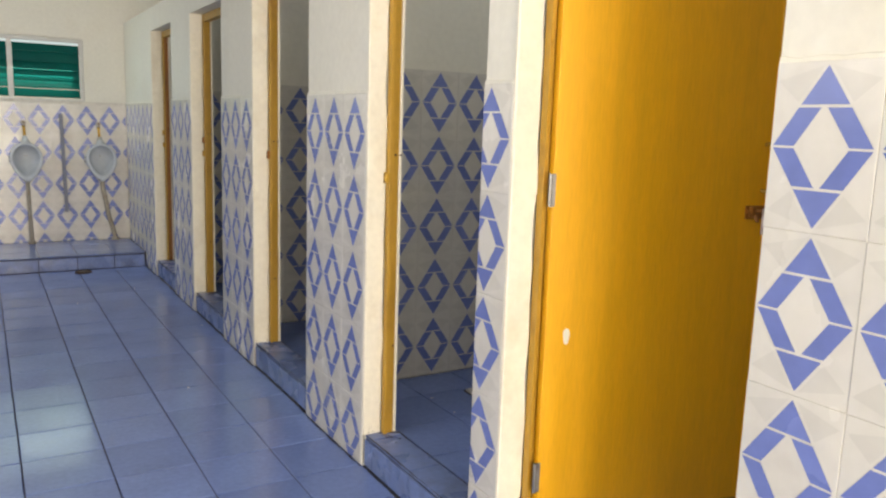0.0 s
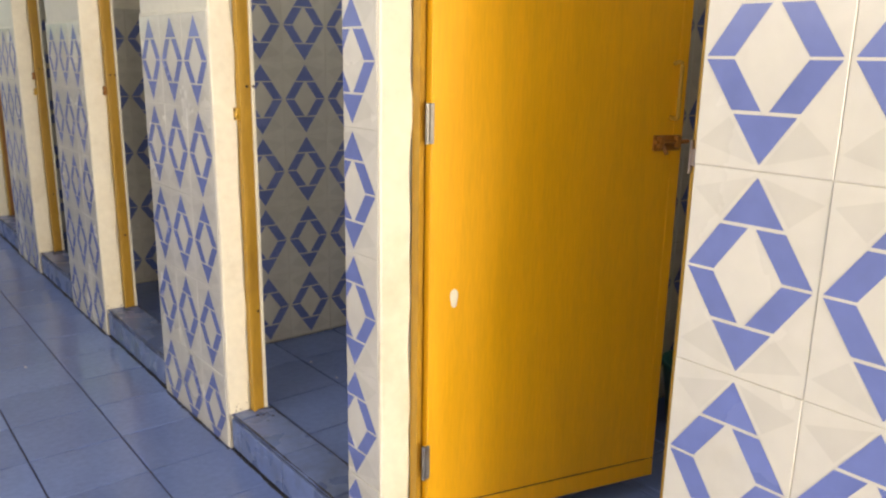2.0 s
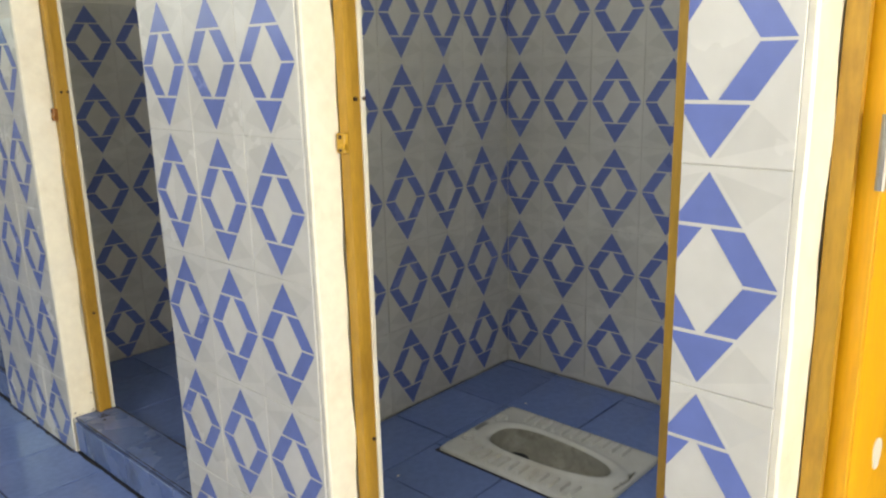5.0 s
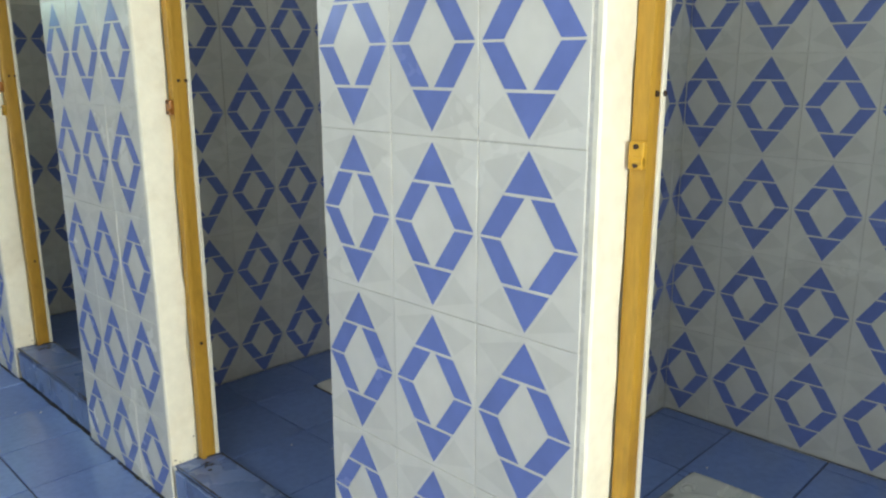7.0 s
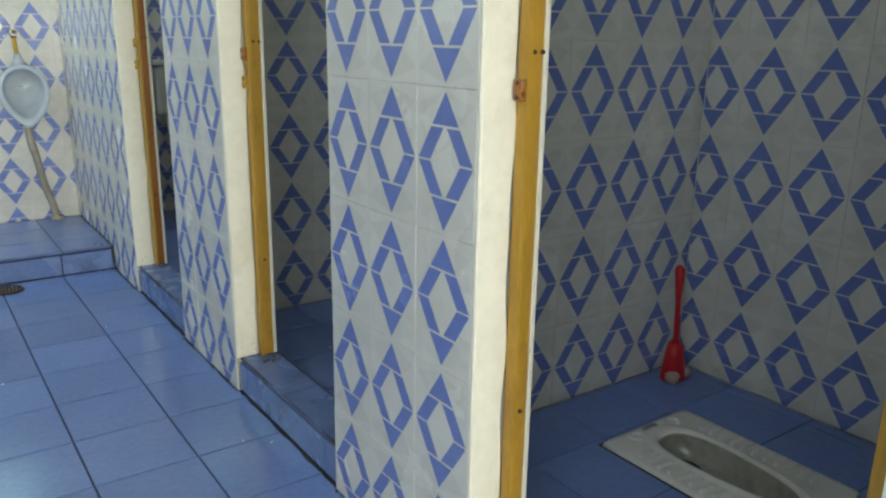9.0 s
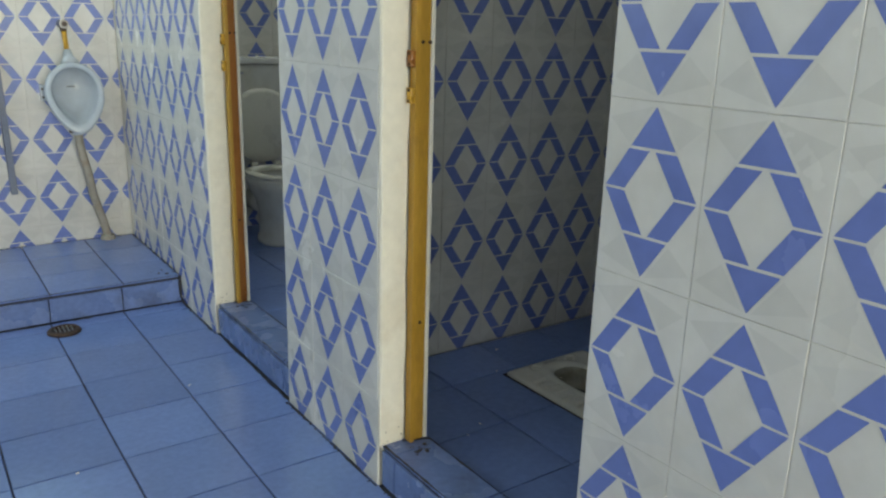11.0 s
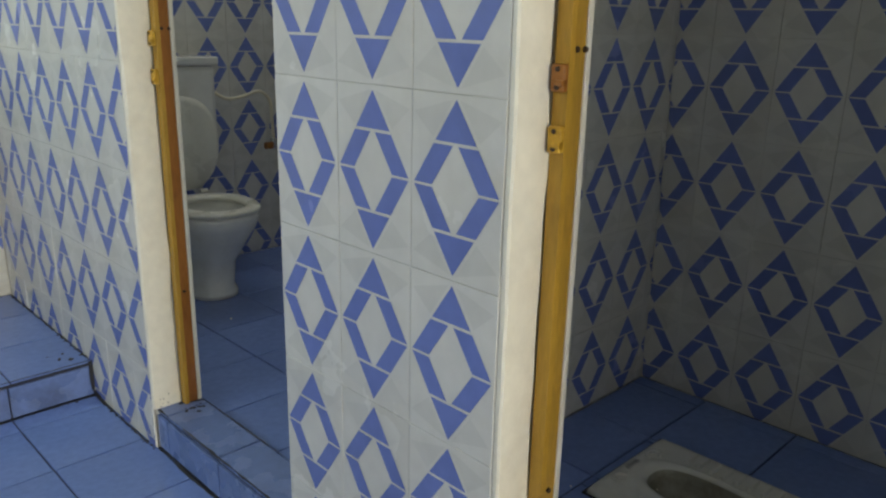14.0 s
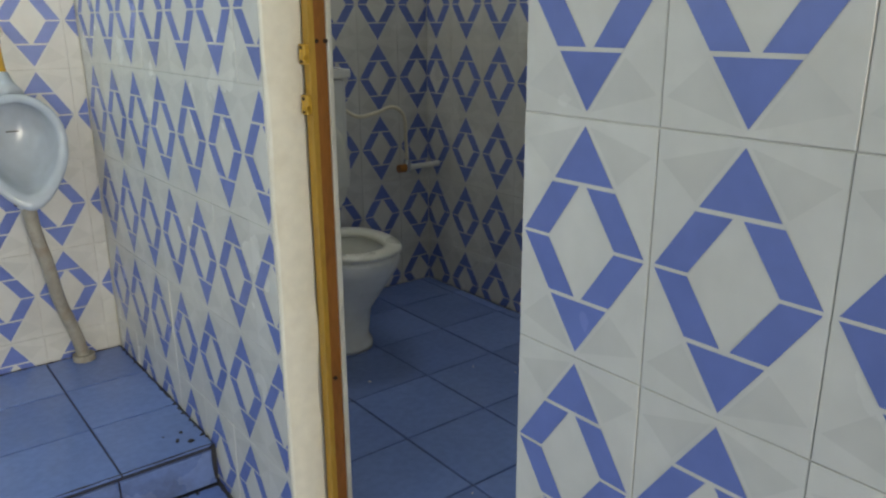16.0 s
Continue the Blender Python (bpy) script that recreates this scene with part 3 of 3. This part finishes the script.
# ---- squat pans ----
def squat_pan(x0, x1, y0, y1, z_floor):
    w, l = x1 - x0, y1 - y0
    ob = empty("squat_toilet", pose((x0 + x1) / 2, (y0 + y1) / 2, z_floor), "white ceramic squat toilet pan set in the blue floor", "toilet", "squat toilets")
    def rect(inset, z, k=64):
        out = []
        for n in range(k):
            t = math.tau * n / k
            c, sn = math.cos(t), math.sin(t)
            r = (abs(c) ** 40 + abs(sn) ** 40) ** (-1 / 40)
            out.append(((w / 2 - inset) * r * c, (l / 2 - inset) * r * sn, z))
        return out

    def bowl(d, z, k=64):
        out = []
        for n in range(k):
            t = math.tau * n / k
            c, sn = math.cos(t), math.sin(t)
            r = (abs(c) ** 2.6 + abs(sn) ** 2.6) ** (-1 / 2.6)
            out.append((d * (0.082 + 0.016 * sn) * r * c, d * l * 0.37 * r * sn - 0.005, z))
        return out

    bm = loft(bmesh.new(), [rect(0, -0.004), rect(0, 0.010), rect(0.004, 0.014), rect(0.020, 0.015), bowl(1.30, 0.015), bowl(1.22, 0.018), bowl(1.13, 0.023),
                            bowl(1.04, 0.021), bowl(0.99, 0.012), bowl(0.985, -0.020), bowl(0.97, -0.045), bowl(0.86, -0.058), bowl(0.5, -0.064), bowl(0.1, -0.066)], False, True)
    # faces inside the bowl take the darker colour, shade painted in under the rim
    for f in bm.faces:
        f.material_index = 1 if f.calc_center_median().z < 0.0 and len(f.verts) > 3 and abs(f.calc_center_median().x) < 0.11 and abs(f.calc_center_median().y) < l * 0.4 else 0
    part("pan", bm, [M_CERAMIC, M_BOWL_SHADE], ob, smooth=True)
    rib = loft(bmesh.new(), [[(x, -0.007, 0), (x, -0.004, h), (x, 0.004, h), (x, 0.007, 0)] for x, h in ((0.112, 0.001), (0.118, 0.010), (w / 2 - 0.024, 0.010), (w / 2 - 0.018, 0.001))])
    ribs = bpy.data.meshes.new("rib")
    rib.to_mesh(ribs)
    rib.free()
    ribs.materials.append(M_CERAMIC)
    for k in range(11):
        for turn in (0, 180):
            r = new("rib", ribs)
            r.parent = ob
            r.matrix_basis = pose(0, (k - 5) * 0.036 - 0.01, 0.0145, 0, 0, turn)
    part("drain_hole", tube([(0, l * 0.22, -0.075), (0, l * 0.22, -0.057)], 0.045, 18), M_GRIME, ob, "dark drain hole")
    rim = bmesh.new()
    box(rim, -w / 2 - 0.006, w / 2 + 0.006, l / 2, l / 2 + 0.007, -0.002, 0.0025)
    box(rim, -w / 2 - 0.006, -w / 2, -l / 2, l / 2, -0.002, 0.0025)
    part("joint", rim, M_GRIME, ob, "grimy dark joint")
    part("footrest_curl", tube(smooth_path([(-0.06, l * 0.43, 0.015), (-0.075, l * 0.46, 0.017), (-0.10, l * 0.455, 0.017), (-0.105, l * 0.42, 0.017), (-0.085, l * 0.40, 0.015)]), 0.006, 8), M_CERAMIC, ob, smooth=True)
    part("footrest_curl", tube(smooth_path([(0.06, l * 0.43, 0.015), (0.075, l * 0.46, 0.017), (0.10, l * 0.455, 0.017), (0.105, l * 0.42, 0.017), (0.085, l * 0.40, 0.015)]), 0.006, 8), M_CERAMIC, ob, smooth=True)
    return ob


for p, zf in zip(PANS, STALL_Z):
    if p:
        squat_pan(*p, zf)


# ---- western toilet in the last stall ----
def oval(cx, cy, z, a, b_front, b_back, k=36, p=2.3):
    out = []
    for i in range(k):
        t = math.tau * i / k
        c, s = math.cos(t), math.sin(t)
        r = (abs(c) ** p + abs(s) ** p) ** (-1 / p)
        out.append((cx + a * r * c, cy + (b_back if s > 0 else b_front) * r * s, z))
    return out


def toilet():
    ob = empty("toilet", pose(0.69, 5.08, STALL_Z[4]), "white ceramic pedestal toilet with raised lid and cistern", "toilet")
    rings = [oval(0, -0.02, 0.0, 0.105, 0.13, 0.16), oval(0, -0.02, 0.02, 0.105, 0.13, 0.16), oval(0, -0.02, 0.05, 0.092, 0.115, 0.15),
             oval(0, -0.03, 0.16, 0.095, 0.13, 0.15), oval(0, -0.05, 0.25, 0.125, 0.18, 0.16), oval(0, -0.06, 0.33, 0.165, 0.225, 0.19),
             oval(0, -0.06, 0.375, 0.178, 0.24, 0.20), oval(0, -0.06, 0.39, 0.172, 0.234, 0.195), oval(0, -0.06, 0.388, 0.13, 0.185, 0.14),
             oval(0, -0.06, 0.34, 0.115, 0.165, 0.12), oval(0, -0.05, 0.25, 0.06, 0.09, 0.07)]
    part("bowl", loft(bmesh.new(), rings), M_CERAMIC, ob, smooth=True)
    rings = [oval(0, -0.06, 0.392, 0.176, 0.238, 0.19), oval(0, -0.06, 0.404, 0.184, 0.246, 0.195), oval(0, -0.06, 0.414, 0.178, 0.24, 0.19),
             oval(0, -0.06, 0.416, 0.135, 0.19, 0.13), oval(0, -0.06, 0.404, 0.122, 0.175, 0.12), oval(0, -0.06, 0.392, 0.125, 0.178, 0.122)]
    part("seat", loft(bmesh.new(), rings + rings[:1], False, False), M_PLASTIC, ob, "ivory plastic seat", smooth=True)
    lid = bmesh.new()
    rings = []
    for dy, s in ((0.0, 0.93), (0.006, 1.0), (0.016, 1.0), (0.022, 0.93)):
        rings.append([(p[0] * s, 0.145 + dy + 0.12 * max(0, (p[2] - 0.2)) * 0.6, 0.42 + (p[2]) * s) for p in
                      [(q[0], 0, q[1] + 0.22) for q in oval(0, 0, 0, 0.172, 0.21, 0.20)]])
    part("lid", loft(lid, rings), M_PLASTIC, ob, "raised ivory plastic lid", smooth=True)
    for x in (-0.07, 0.07):
        part("hinge", tube([(x - 0.018, 0.125, 0.422), (x + 0.018, 0.125, 0.422)], 0.011, 10), M_PLASTIC, ob)
    tank = part("cistern", one_box(-0.205, 0.205, 0.205, 0.385, 0.66, 0.965, 0.02), M_CERAMIC, ob, smooth=False)
    part("cistern_lid", one_box(-0.218, 0.218, 0.192, 0.39, 0.967, 1.003, 0.008), M_CERAMIC, tank)
    part("flush_lever", tube([(-0.15, 0.205, 0.925), (-0.15, 0.188, 0.925), (-0.09, 0.186, 0.92)], 0.007, 8), M_CHROME, tank)
    part("inlet", tube([(0.20, 0.29, 0.84), (0.235, 0.29, 0.84)], 0.013, 10), M_PLASTIC, tank)
    part("flush_pipe", tube([(0, 0.30, 0.30), (0, 0.30, 0.662)], 0.028, 14), M_PLASTIC, ob, smooth=True)
    part("soil_pipe", tube([(0, 0.10, 0.17), (0, 0.395, 0.17)], 0.055, 16), M_CERAMIC, ob, smooth=True)
    return ob


toilet()

hose = empty("supply_hose", pose(0, 0.06, 0), "cream flexible water hose with wall stop valve", "hose")
pts = smooth_path([(0.925, 5.31, 0.935), (0.99, 5.31, 0.90), (1.08, 5.32, 0.905), (1.17, 5.32, 0.925), (1.235, 5.33, 0.88), (1.25, 5.34, 0.78), (1.255, 5.34, 0.69)])
part("hose", tube(pts, 0.008, 10), M_HOSE, hose, smooth=True)
valve = part("valve", tube([(1.255, 5.34, 0.635), (1.255, 5.34, 0.69)], 0.016, 12), M_CHROME, hose, "chrome angle valve")
part("knob", tube([(1.205, 5.335, 0.655), (1.24, 5.335, 0.655)], 0.018, 12), M_FRAME_BROWN, valve, "orange-brown valve knob")
part("stem", tube([(1.255, 5.34, 0.655), (1.428, 5.34, 0.655)], 0.012, 12), M_PLASTIC, valve)


# ---- urinals ----
def outline(scale, depth, k=40, cz=0.0):
    pts = []
    for i in range(k):
        t = math.tau * i / k
        c, s = math.cos(t), math.sin(t)
        rx = 0.135 * (1 - 0.30 * max(0, -s) ** 2)
        rz = 0.145 if s > 0 else 0.205
        x, z = rx * scale * c, rz * scale * s
        lean = 1 + 0.35 * max(0, -s) * scale
        pts.append((x, -depth * lean, z + cz))
    return pts


def urinal(x, z, long_pipe):
    ob = empty("urinal", pose(x, END, z), "grey-white ceramic wall urinal with waste pipe below", "urinal", "wall urinals")
    rings = [outline(0.62, 0.001), outline(0.80, 0.05), outline(0.97, 0.11), outline(1.0, 0.145), outline(0.99, 0.165), outline(0.94, 0.172),
             outline(0.82, 0.170, cz=0.004), outline(0.78, 0.158, cz=0.005), outline(0.74, 0.12, cz=0.01), outline(0.66, 0.08, cz=0.015), outline(0.45, 0.055, cz=0.02), outline(0.12, 0.05, cz=0.02)]
    part("bowl", loft(bmesh.new(), rings), M_URINAL, ob, smooth=True)
    part("spout_horn", tube([(0, -0.10, 0.135), (0, -0.075, 0.165), (0, -0.06, 0.20)], 0.02, 12, radii=[0.045, 0.026, 0.016]), M_URINAL, ob, smooth=True)
    part("slot", one_box(-0.018, 0.018, -0.062, -0.054, 0.020, 0.023), M_DARK, ob, "thin dark drain slot")
    part("collar", tube([(0, -0.10, -0.205), (0, -0.10, -0.172)], 0.036, 14), M_DARK, ob, "rusty waste collar")
    for sx in (-1, 1):
        ear = part("ear", one_box(sx * 0.128 - 0.012, sx * 0.128 + 0.012, -0.06, -0.001, -0.05, 0.03, 0.006), M_URINAL, ob)
        for dz in (-0.03, 0.012):
            part("screw", tube([(sx * 0.132, -0.066, dz), (sx * 0.132, -0.058, dz)], 0.006, 8), M_DARK, ear)
    fp = part("flush_pipe", tube([(0, -0.06, 0.19), (-0.004, -0.058, 0.25), (-0.006, -0.055, 0.305)], 0.012, 10), M_BRASS, ob, "yellowed flush pipe", smooth=True)
    vv = part("valve", tube([(-0.006, -0.002, 0.325), (-0.006, -0.085, 0.325)], 0.022, 14), M_STEEL, ob, "tarnished push valve")
    part("button", tube([(-0.006, -0.085, 0.325), (-0.006, -0.10, 0.325)], 0.012, 12), M_DARK, vv)
    part("valve_body", tube([(-0.006, -0.055, 0.29), (-0.006, -0.055, 0.325)], 0.015, 10), M_DARK, vv)
    if long_pipe:
        pts = smooth_path([(0.005, -0.10, -0.20), (0.012, -0.10, -0.30), (0.035, -0.09, -0.42), (0.055, -0.075, -0.55), (0.095, -0.055, -0.70), (0.11, -0.05, PFLOOR - z + 0.012)])
        r = 0.021
    else:
        pts = smooth_path([(0, -0.10, -0.20), (0.004, -0.098, -0.40), (0.012, -0.095, PFLOOR - z + 0.012)])
        r = 0.017
    wp = part("waste_pipe", tube(pts, r, 12), M_PIPE, ob, "stained plastic waste pipe", smooth=True)
    part("coupling", tube([pts[0] - Vector((0, 0, 0.015)), pts[0] + Vector((0, 0, 0.02))], r + 0.011, 12), M_URINAL, wp)
    part("floor_collar", tube([pts[-1] + Vector((0, 0, -0.010)), pts[-1] + Vector((0, 0, 0.012))], r + 0.016, 14), M_PIPE, wp)
    return ob


urinal(-0.250, 0.925, True)
urinal(-0.880, 0.925, False)
tagged(part("divider_strip", one_box(-0.015, 0.015, -0.05, -0.0005, -0.46, 0.46, 0.004), M_STRIP, at=pose(-0.565, END, 0.875, 0, -1.0, 0)), "dark slate divider strip fixed between the urinals", "divider")

# floor drain
drain = empty("floor_drain", pose(-0.535, 4.475, 0.0), "rusty round floor drain with a raised grate", "drain")
part("ring", lathe([(0.066, 0.0005), (0.066, 0.008), (0.060, 0.014), (0.046, 0.016), (0.044, 0.006)]), M_DARK, drain, smooth=True)
for k in range(5):
    x = -0.032 + 0.016 * k
    h = math.sqrt(0.045 ** 2 - x * x)
    part("bar", one_box(x - 0.003, x + 0.003, -h, h, 0.006, 0.012, 0.001), M_STEEL, drain)

# ---- end window ----
win = structure(new("window_1"), "metal louvre window with green glass slats", "window")
fr = bmesh.new()
yf0, yf1 = END + 0.012, END + 0.075
for x0, x1, z0, z1 in ((WX0, WX1, WZ1 - 0.035, WZ1 - 0.002), (WX0, WX1, WZ0 - 0.010, WZ0 + 0.022), (WX0 + 0.002, WX0 + 0.035, WZ0 + 0.022, WZ1 - 0.035), (WX1 - 0.037, WX1 - 0.002, WZ0 + 0.022, WZ1 - 0.035)):
    box(fr, x0, x1, yf0, yf1, z0, z1, 0.003)
part("window_frame", fr, M_ALU, win)
part("mullion", one_box(-0.985, -0.945, yf0 + 0.003, yf1 - 0.003, WZ0 + 0.022, WZ1 - 0.035, 0.003), M_ALU, win)
for x0, x1 in ((WX0 + 0.036, -0.987), (-0.943, WX1 - 0.038)):
    for k in range(6):
        z = WZ0 + 0.07 + k * 0.082
        tilt = 62 if k not in (2, 4) else 40
        bm = one_box(x0, x1, -0.003, 0.003, -0.047, 0.047, 0.001)
        ob = part("louvre", bm, M_LOUVRE, win, at=pose(0, END + 0.05, z, 90 - tilt - 65, 0, 0))

# ---- loose things ----
brush = empty("toilet_brush", pose(1.295, 1.858, STALL_Z[2], 1, -3, 0), "red plastic toilet brush standing in the stall corner", "brush")
part("handle", tube([(0, 0, 0.13), (0, 0, 0.17), (-0.004, 0, 0.30), (-0.008, 0, 0.42), (-0.01, 0, 0.435)], 0.01, 12, radii=[0.014, 0.010, 0.010, 0.017, 0.008]), M_RED, brush, smooth=True)
part("holder", loft(bmesh.new(), [oval(0, 0, 0.001, 0.052, 0.04, 0.04), oval(0, 0, 0.02, 0.05, 0.04, 0.04), oval(0, 0, 0.10, 0.034, 0.03, 0.03), oval(0, 0, 0.14, 0.026, 0.022, 0.022)]), M_RED, brush, smooth=True)
for x in (-0.03, 0.035):
    part("bristles", loft(bmesh.new(), [oval(x, -0.02, 0.001, 0.022, 0.022, 0.022, 16), oval(x, -0.02, 0.03, 0.026, 0.026, 0.026, 16), oval(x, -0.02, 0.045, 0.012, 0.012, 0.012, 16)]), M_BRISTLE, brush, "pale frayed bristles", smooth=True)

bucket = empty("bucket", pose(1.24, -1.03, STALL_Z[0]), "teal plastic bucket on the stall floor", "bucket")
part("body", lathe([(0.088, 0.001), (0.092, 0.004), (0.120, 0.235), (0.128, 0.237), (0.128, 0.250), (0.118, 0.250), (0.090, 0.012), (0.001, 0.010)]), M_TEAL, bucket, smooth=True)
pts = [(0.126 * math.cos(a), -0.126 * math.sin(a) * 0.55 - 0.03, 0.235 - 0.09 * math.sin(a)) for a in [math.pi * k / 16 for k in range(17)]]
part("handle", tube(pts, 0.0035, 8), M_STEEL, bucket)


def tap(x, y, z):
    ob = empty("water_tap", pose(x, y, z), "small worn chrome water tap on the tiled wall", "tap")
    part("flange", tube([(-0.001, 0, 0), (-0.008, 0, 0)], 0.024, 16), M_CHROME, ob)
    part("body", tube([(-0.008, 0, 0), (-0.05, 0, 0.002), (-0.08, 0, 0.0), (-0.092, 0, -0.02), (-0.094, 0, -0.05)], 0.012, 12, radii=[0.012, 0.016, 0.013, 0.012, 0.013]), M_CHROME, ob, smooth=True)
    part("stem", tube([(-0.05, 0, 0.01), (-0.05, 0, 0.045)], 0.008, 10), M_CHROME, ob)
    part("cross_handle", tube([(-0.05, -0.03, 0.048), (-0.05, 0.03, 0.048)], 0.007, 8), M_CHROME, ob)
    return ob


tap(BACK - 0.002, -1.020, 0.575)

# ---- grime, chips and litter ----
def flecks(name, material, label, spots, size, seed):
    """Flat uneven crumbs at x, y, z."""
    rnd = random.Random(seed)
    bm = bmesh.new()
    for x, y, z in spots:
        r, st, turn = rnd.uniform(*size), rnd.uniform(0.4, 1.0), rnd.uniform(0, 3)
        ring = []
        for k in range(8):
            a = k * math.tau / 8
            px, py = r * math.cos(a) * rnd.uniform(0.7, 1.3), r * st * math.sin(a) * rnd.uniform(0.7, 1.3)
            ring.append((x + px * math.cos(turn) - py * math.sin(turn), y + px * math.sin(turn) + py * math.cos(turn)))
        loft(bm, [[(px, py, z + 0.0006) for px, py in ring], [(px * 0.8 + x * 0.2, py * 0.8 + y * 0.2, z + 0.0006 + r * 0.3) for px, py in ring]])
    tagged(part(name, bm, material), label, "dirt", kind="stuff")


dirt = random.Random(5)
for i, (y0, y1) in enumerate(OPENINGS):
    flecks("grime", M_GRIME, "dark grime crumbs by the foot of the door post", [(REVEALS[i] + dirt.uniform(-0.02, 0.04), y1 - 0.06 - abs(dirt.gauss(0, 0.025)), SFLOOR) for _ in range(16)], (0.002, 0.007), i)
    flecks("paint_chips", M_SPLASH, "white paint chips on the stall floor", [(dirt.uniform(0.2, 1.2), dirt.uniform(NEAR[i] + 0.1, FAR[i] - 0.05), STALL_Z[i]) for _ in range(8)], (0.002, 0.005), i + 20)
    # grime packed along the foot of the step and the piers
    a, b = y0, y1
    spots = [(0.008 - abs(dirt.gauss(0, 0.004)), dirt.uniform(a, b), 0.0) for _ in range(45)]
    flecks("grime", M_GRIME, "dark grime along the foot of the step", spots, (0.001, 0.004), i + 50)
    a, b = PIERS[i + 1]
    spots = [(-0.003 - abs(dirt.gauss(0, 0.003)), dirt.uniform(a, min(b, 4.6)), 0.0) for _ in range(50)]
    flecks("grime", M_GRIME, "dark grime along the foot of the tiled wall", spots, (0.002, 0.007), i + 70)
for i in range(1, 6):
    y = PIERS[i][0] - 0.0125
    rnd = random.Random(i + 300)
    bm = bmesh.new()
    for k in range(6):
        x, z, r = rnd.uniform(0.01, REVEALS[i - 1] - 0.008), SFLOOR + abs(rnd.gauss(0, 0.02)) + 0.004, rnd.uniform(0.001, 0.003)
        ring = [(x + r * math.cos(a) * rnd.uniform(0.6, 1.3), z + r * math.sin(a) * rnd.uniform(0.6, 1.3)) for a in [q * math.tau / 7 for q in range(7)]]
        loft(bm, [[(px, y + 0.002, pz) for px, pz in ring], [(px, y - 0.0018, pz) for px, pz in ring]])
    part("grime_spots", bm, M_PIPE, wall_stalls, "brown grime spots at the jamb foot")
flecks("paint_chips", M_SPLASH, "white paint chips on the corridor floor", [(-0.12, 2.42, 0), (-0.05, 2.36, 0), (-0.4, 1.2, 0), (-0.7, 3.3, 0), (-0.25, 3.7, 0)], (0.003, 0.006), 90)
flecks("scuff_marks", M_GRIME, "black scuff marks on the platform tiles", [(-0.105, 4.725, PFLOOR), (-0.055, 4.72, PFLOOR), (-0.08, 4.68, PFLOOR), (-0.05, 4.655, PFLOOR)], (0.004, 0.011), 91)
flecks("grime", M_GRIME, "dark grime where platform meets walls", [(dirt.uniform(-1.6, -0.01), END - abs(dirt.gauss(0, 0.006)), PFLOOR) for _ in range(80)] + [(-abs(dirt.gauss(0, 0.006)), dirt.uniform(4.62, END), PFLOOR) for _ in range(60)] + [(dirt.uniform(-1.6, 0), 4.600 - abs(dirt.gauss(0, 0.006)), 0.0) for _ in range(80)], (0.003, 0.008), 92)


def grime_line(points, width, seed, name="grime_line", label="black grime packed in the joint"):
    """A thin uneven ribbon of dirt laid along a joint, swelling and dying away."""
    pts = [Vector(p) for p in points]
    bm = bmesh.new()
    for p, q in zip(pts, pts[1:]):
        along = (q - p).normalized()
        side = Vector((-along.y, along.x, 0)) if abs(along.z) < 0.5 else Vector((1, 0, 0))
        n = max(3, int((q - p).length / 0.012))
        rings = []
        for k in range(n + 1):
            c = p + (q - p) * (k / n)
            w = max(0.0004, width * (0.55 + 1.1 * noise.noise((seed * 3.1, c.x * 9 + c.y * 9, c.z * 9)) + 0.5 * noise.noise((seed * 5.3, c.x * 45 + c.y * 45, 2))))
            v = width * 0.4 * noise.noise((seed * 7.7, c.x * 30 + c.y * 30, 6))
            rings.append([c + side * (v - w), c + side * (v - w * 0.5) + Vector((0, 0, 0.0012)), c + side * (v + w * 0.5) + Vector((0, 0, 0.0012)), c + side * (v + w)])
        loft(bm, rings)
    tagged(part(name, bm, M_GRIME), label, "dirt", kind="stuff")


for i, (y0, y1) in enumerate(OPENINGS):
    grime_line([(0.013, y0 + 0.01, SFLOOR + 0.0006), (0.013, y1 - 0.015, SFLOOR + 0.0006)], 0.0040, i + 1)
    grime_line([(WALL_BACK, y0 + 0.05, SFLOOR + 0.0006), (WALL_BACK, y1 - 0.04, SFLOOR + 0.0006)], 0.0030, i + 11)
    grime_line([(0.004, y0 + 0.005, 0.0006), (0.004, y1 - 0.005, 0.0006)], 0.0060, i + 21)
    grime_line([(-0.004, PIERS[i + 1][0], 0.0006), (-0.004, min(PIERS[i + 1][1], 4.6), 0.0006)], 0.0055, i + 31)
    grime_line([(REVEALS[i] - 0.01, y1 - 0.018, SFLOOR + 0.0006), (WALL_BACK, y1 - 0.045, SFLOOR + 0.0006)], 0.0080, i + 41)
    grime_line([(WALL_BACK + 0.02, FAR[i] - 0.003, STALL_Z[i] + 0.0008), (BACK - 0.01, FAR[i] - 0.003, STALL_Z[i] + 0.0008)], 0.0028, i + 51)
    grime_line([(BACK - 0.003, NEAR[i] + 0.2, STALL_Z[i] + 0.0008), (BACK - 0.003, FAR[i] - 0.01, STALL_Z[i] + 0.0008)], 0.0028, i + 61)
grime_line([(-1.9, 4.606, PFLOOR + 0.0006), (-0.01, 4.606, PFLOOR + 0.0006)], 0.0045, 71)
grime_line([(-1.9, 4.597, 0.0006), (-0.01, 4.597, 0.0006)], 0.0065, 72)
grime_line([(-1.9, END - 0.004, PFLOOR + 0.0006), (-0.01, END - 0.004, PFLOOR + 0.0006)], 0.0050, 73)
grime_line([(-0.004, 4.61, PFLOOR + 0.0006), (-0.004, END - 0.01, PFLOOR + 0.0006)], 0.0055, 74)
grime_line([(-0.006, 4.50, 0.004), (-0.006, 4.598, 0.02), (-0.006, 4.600, PFLOOR)], 0.0080, 75)
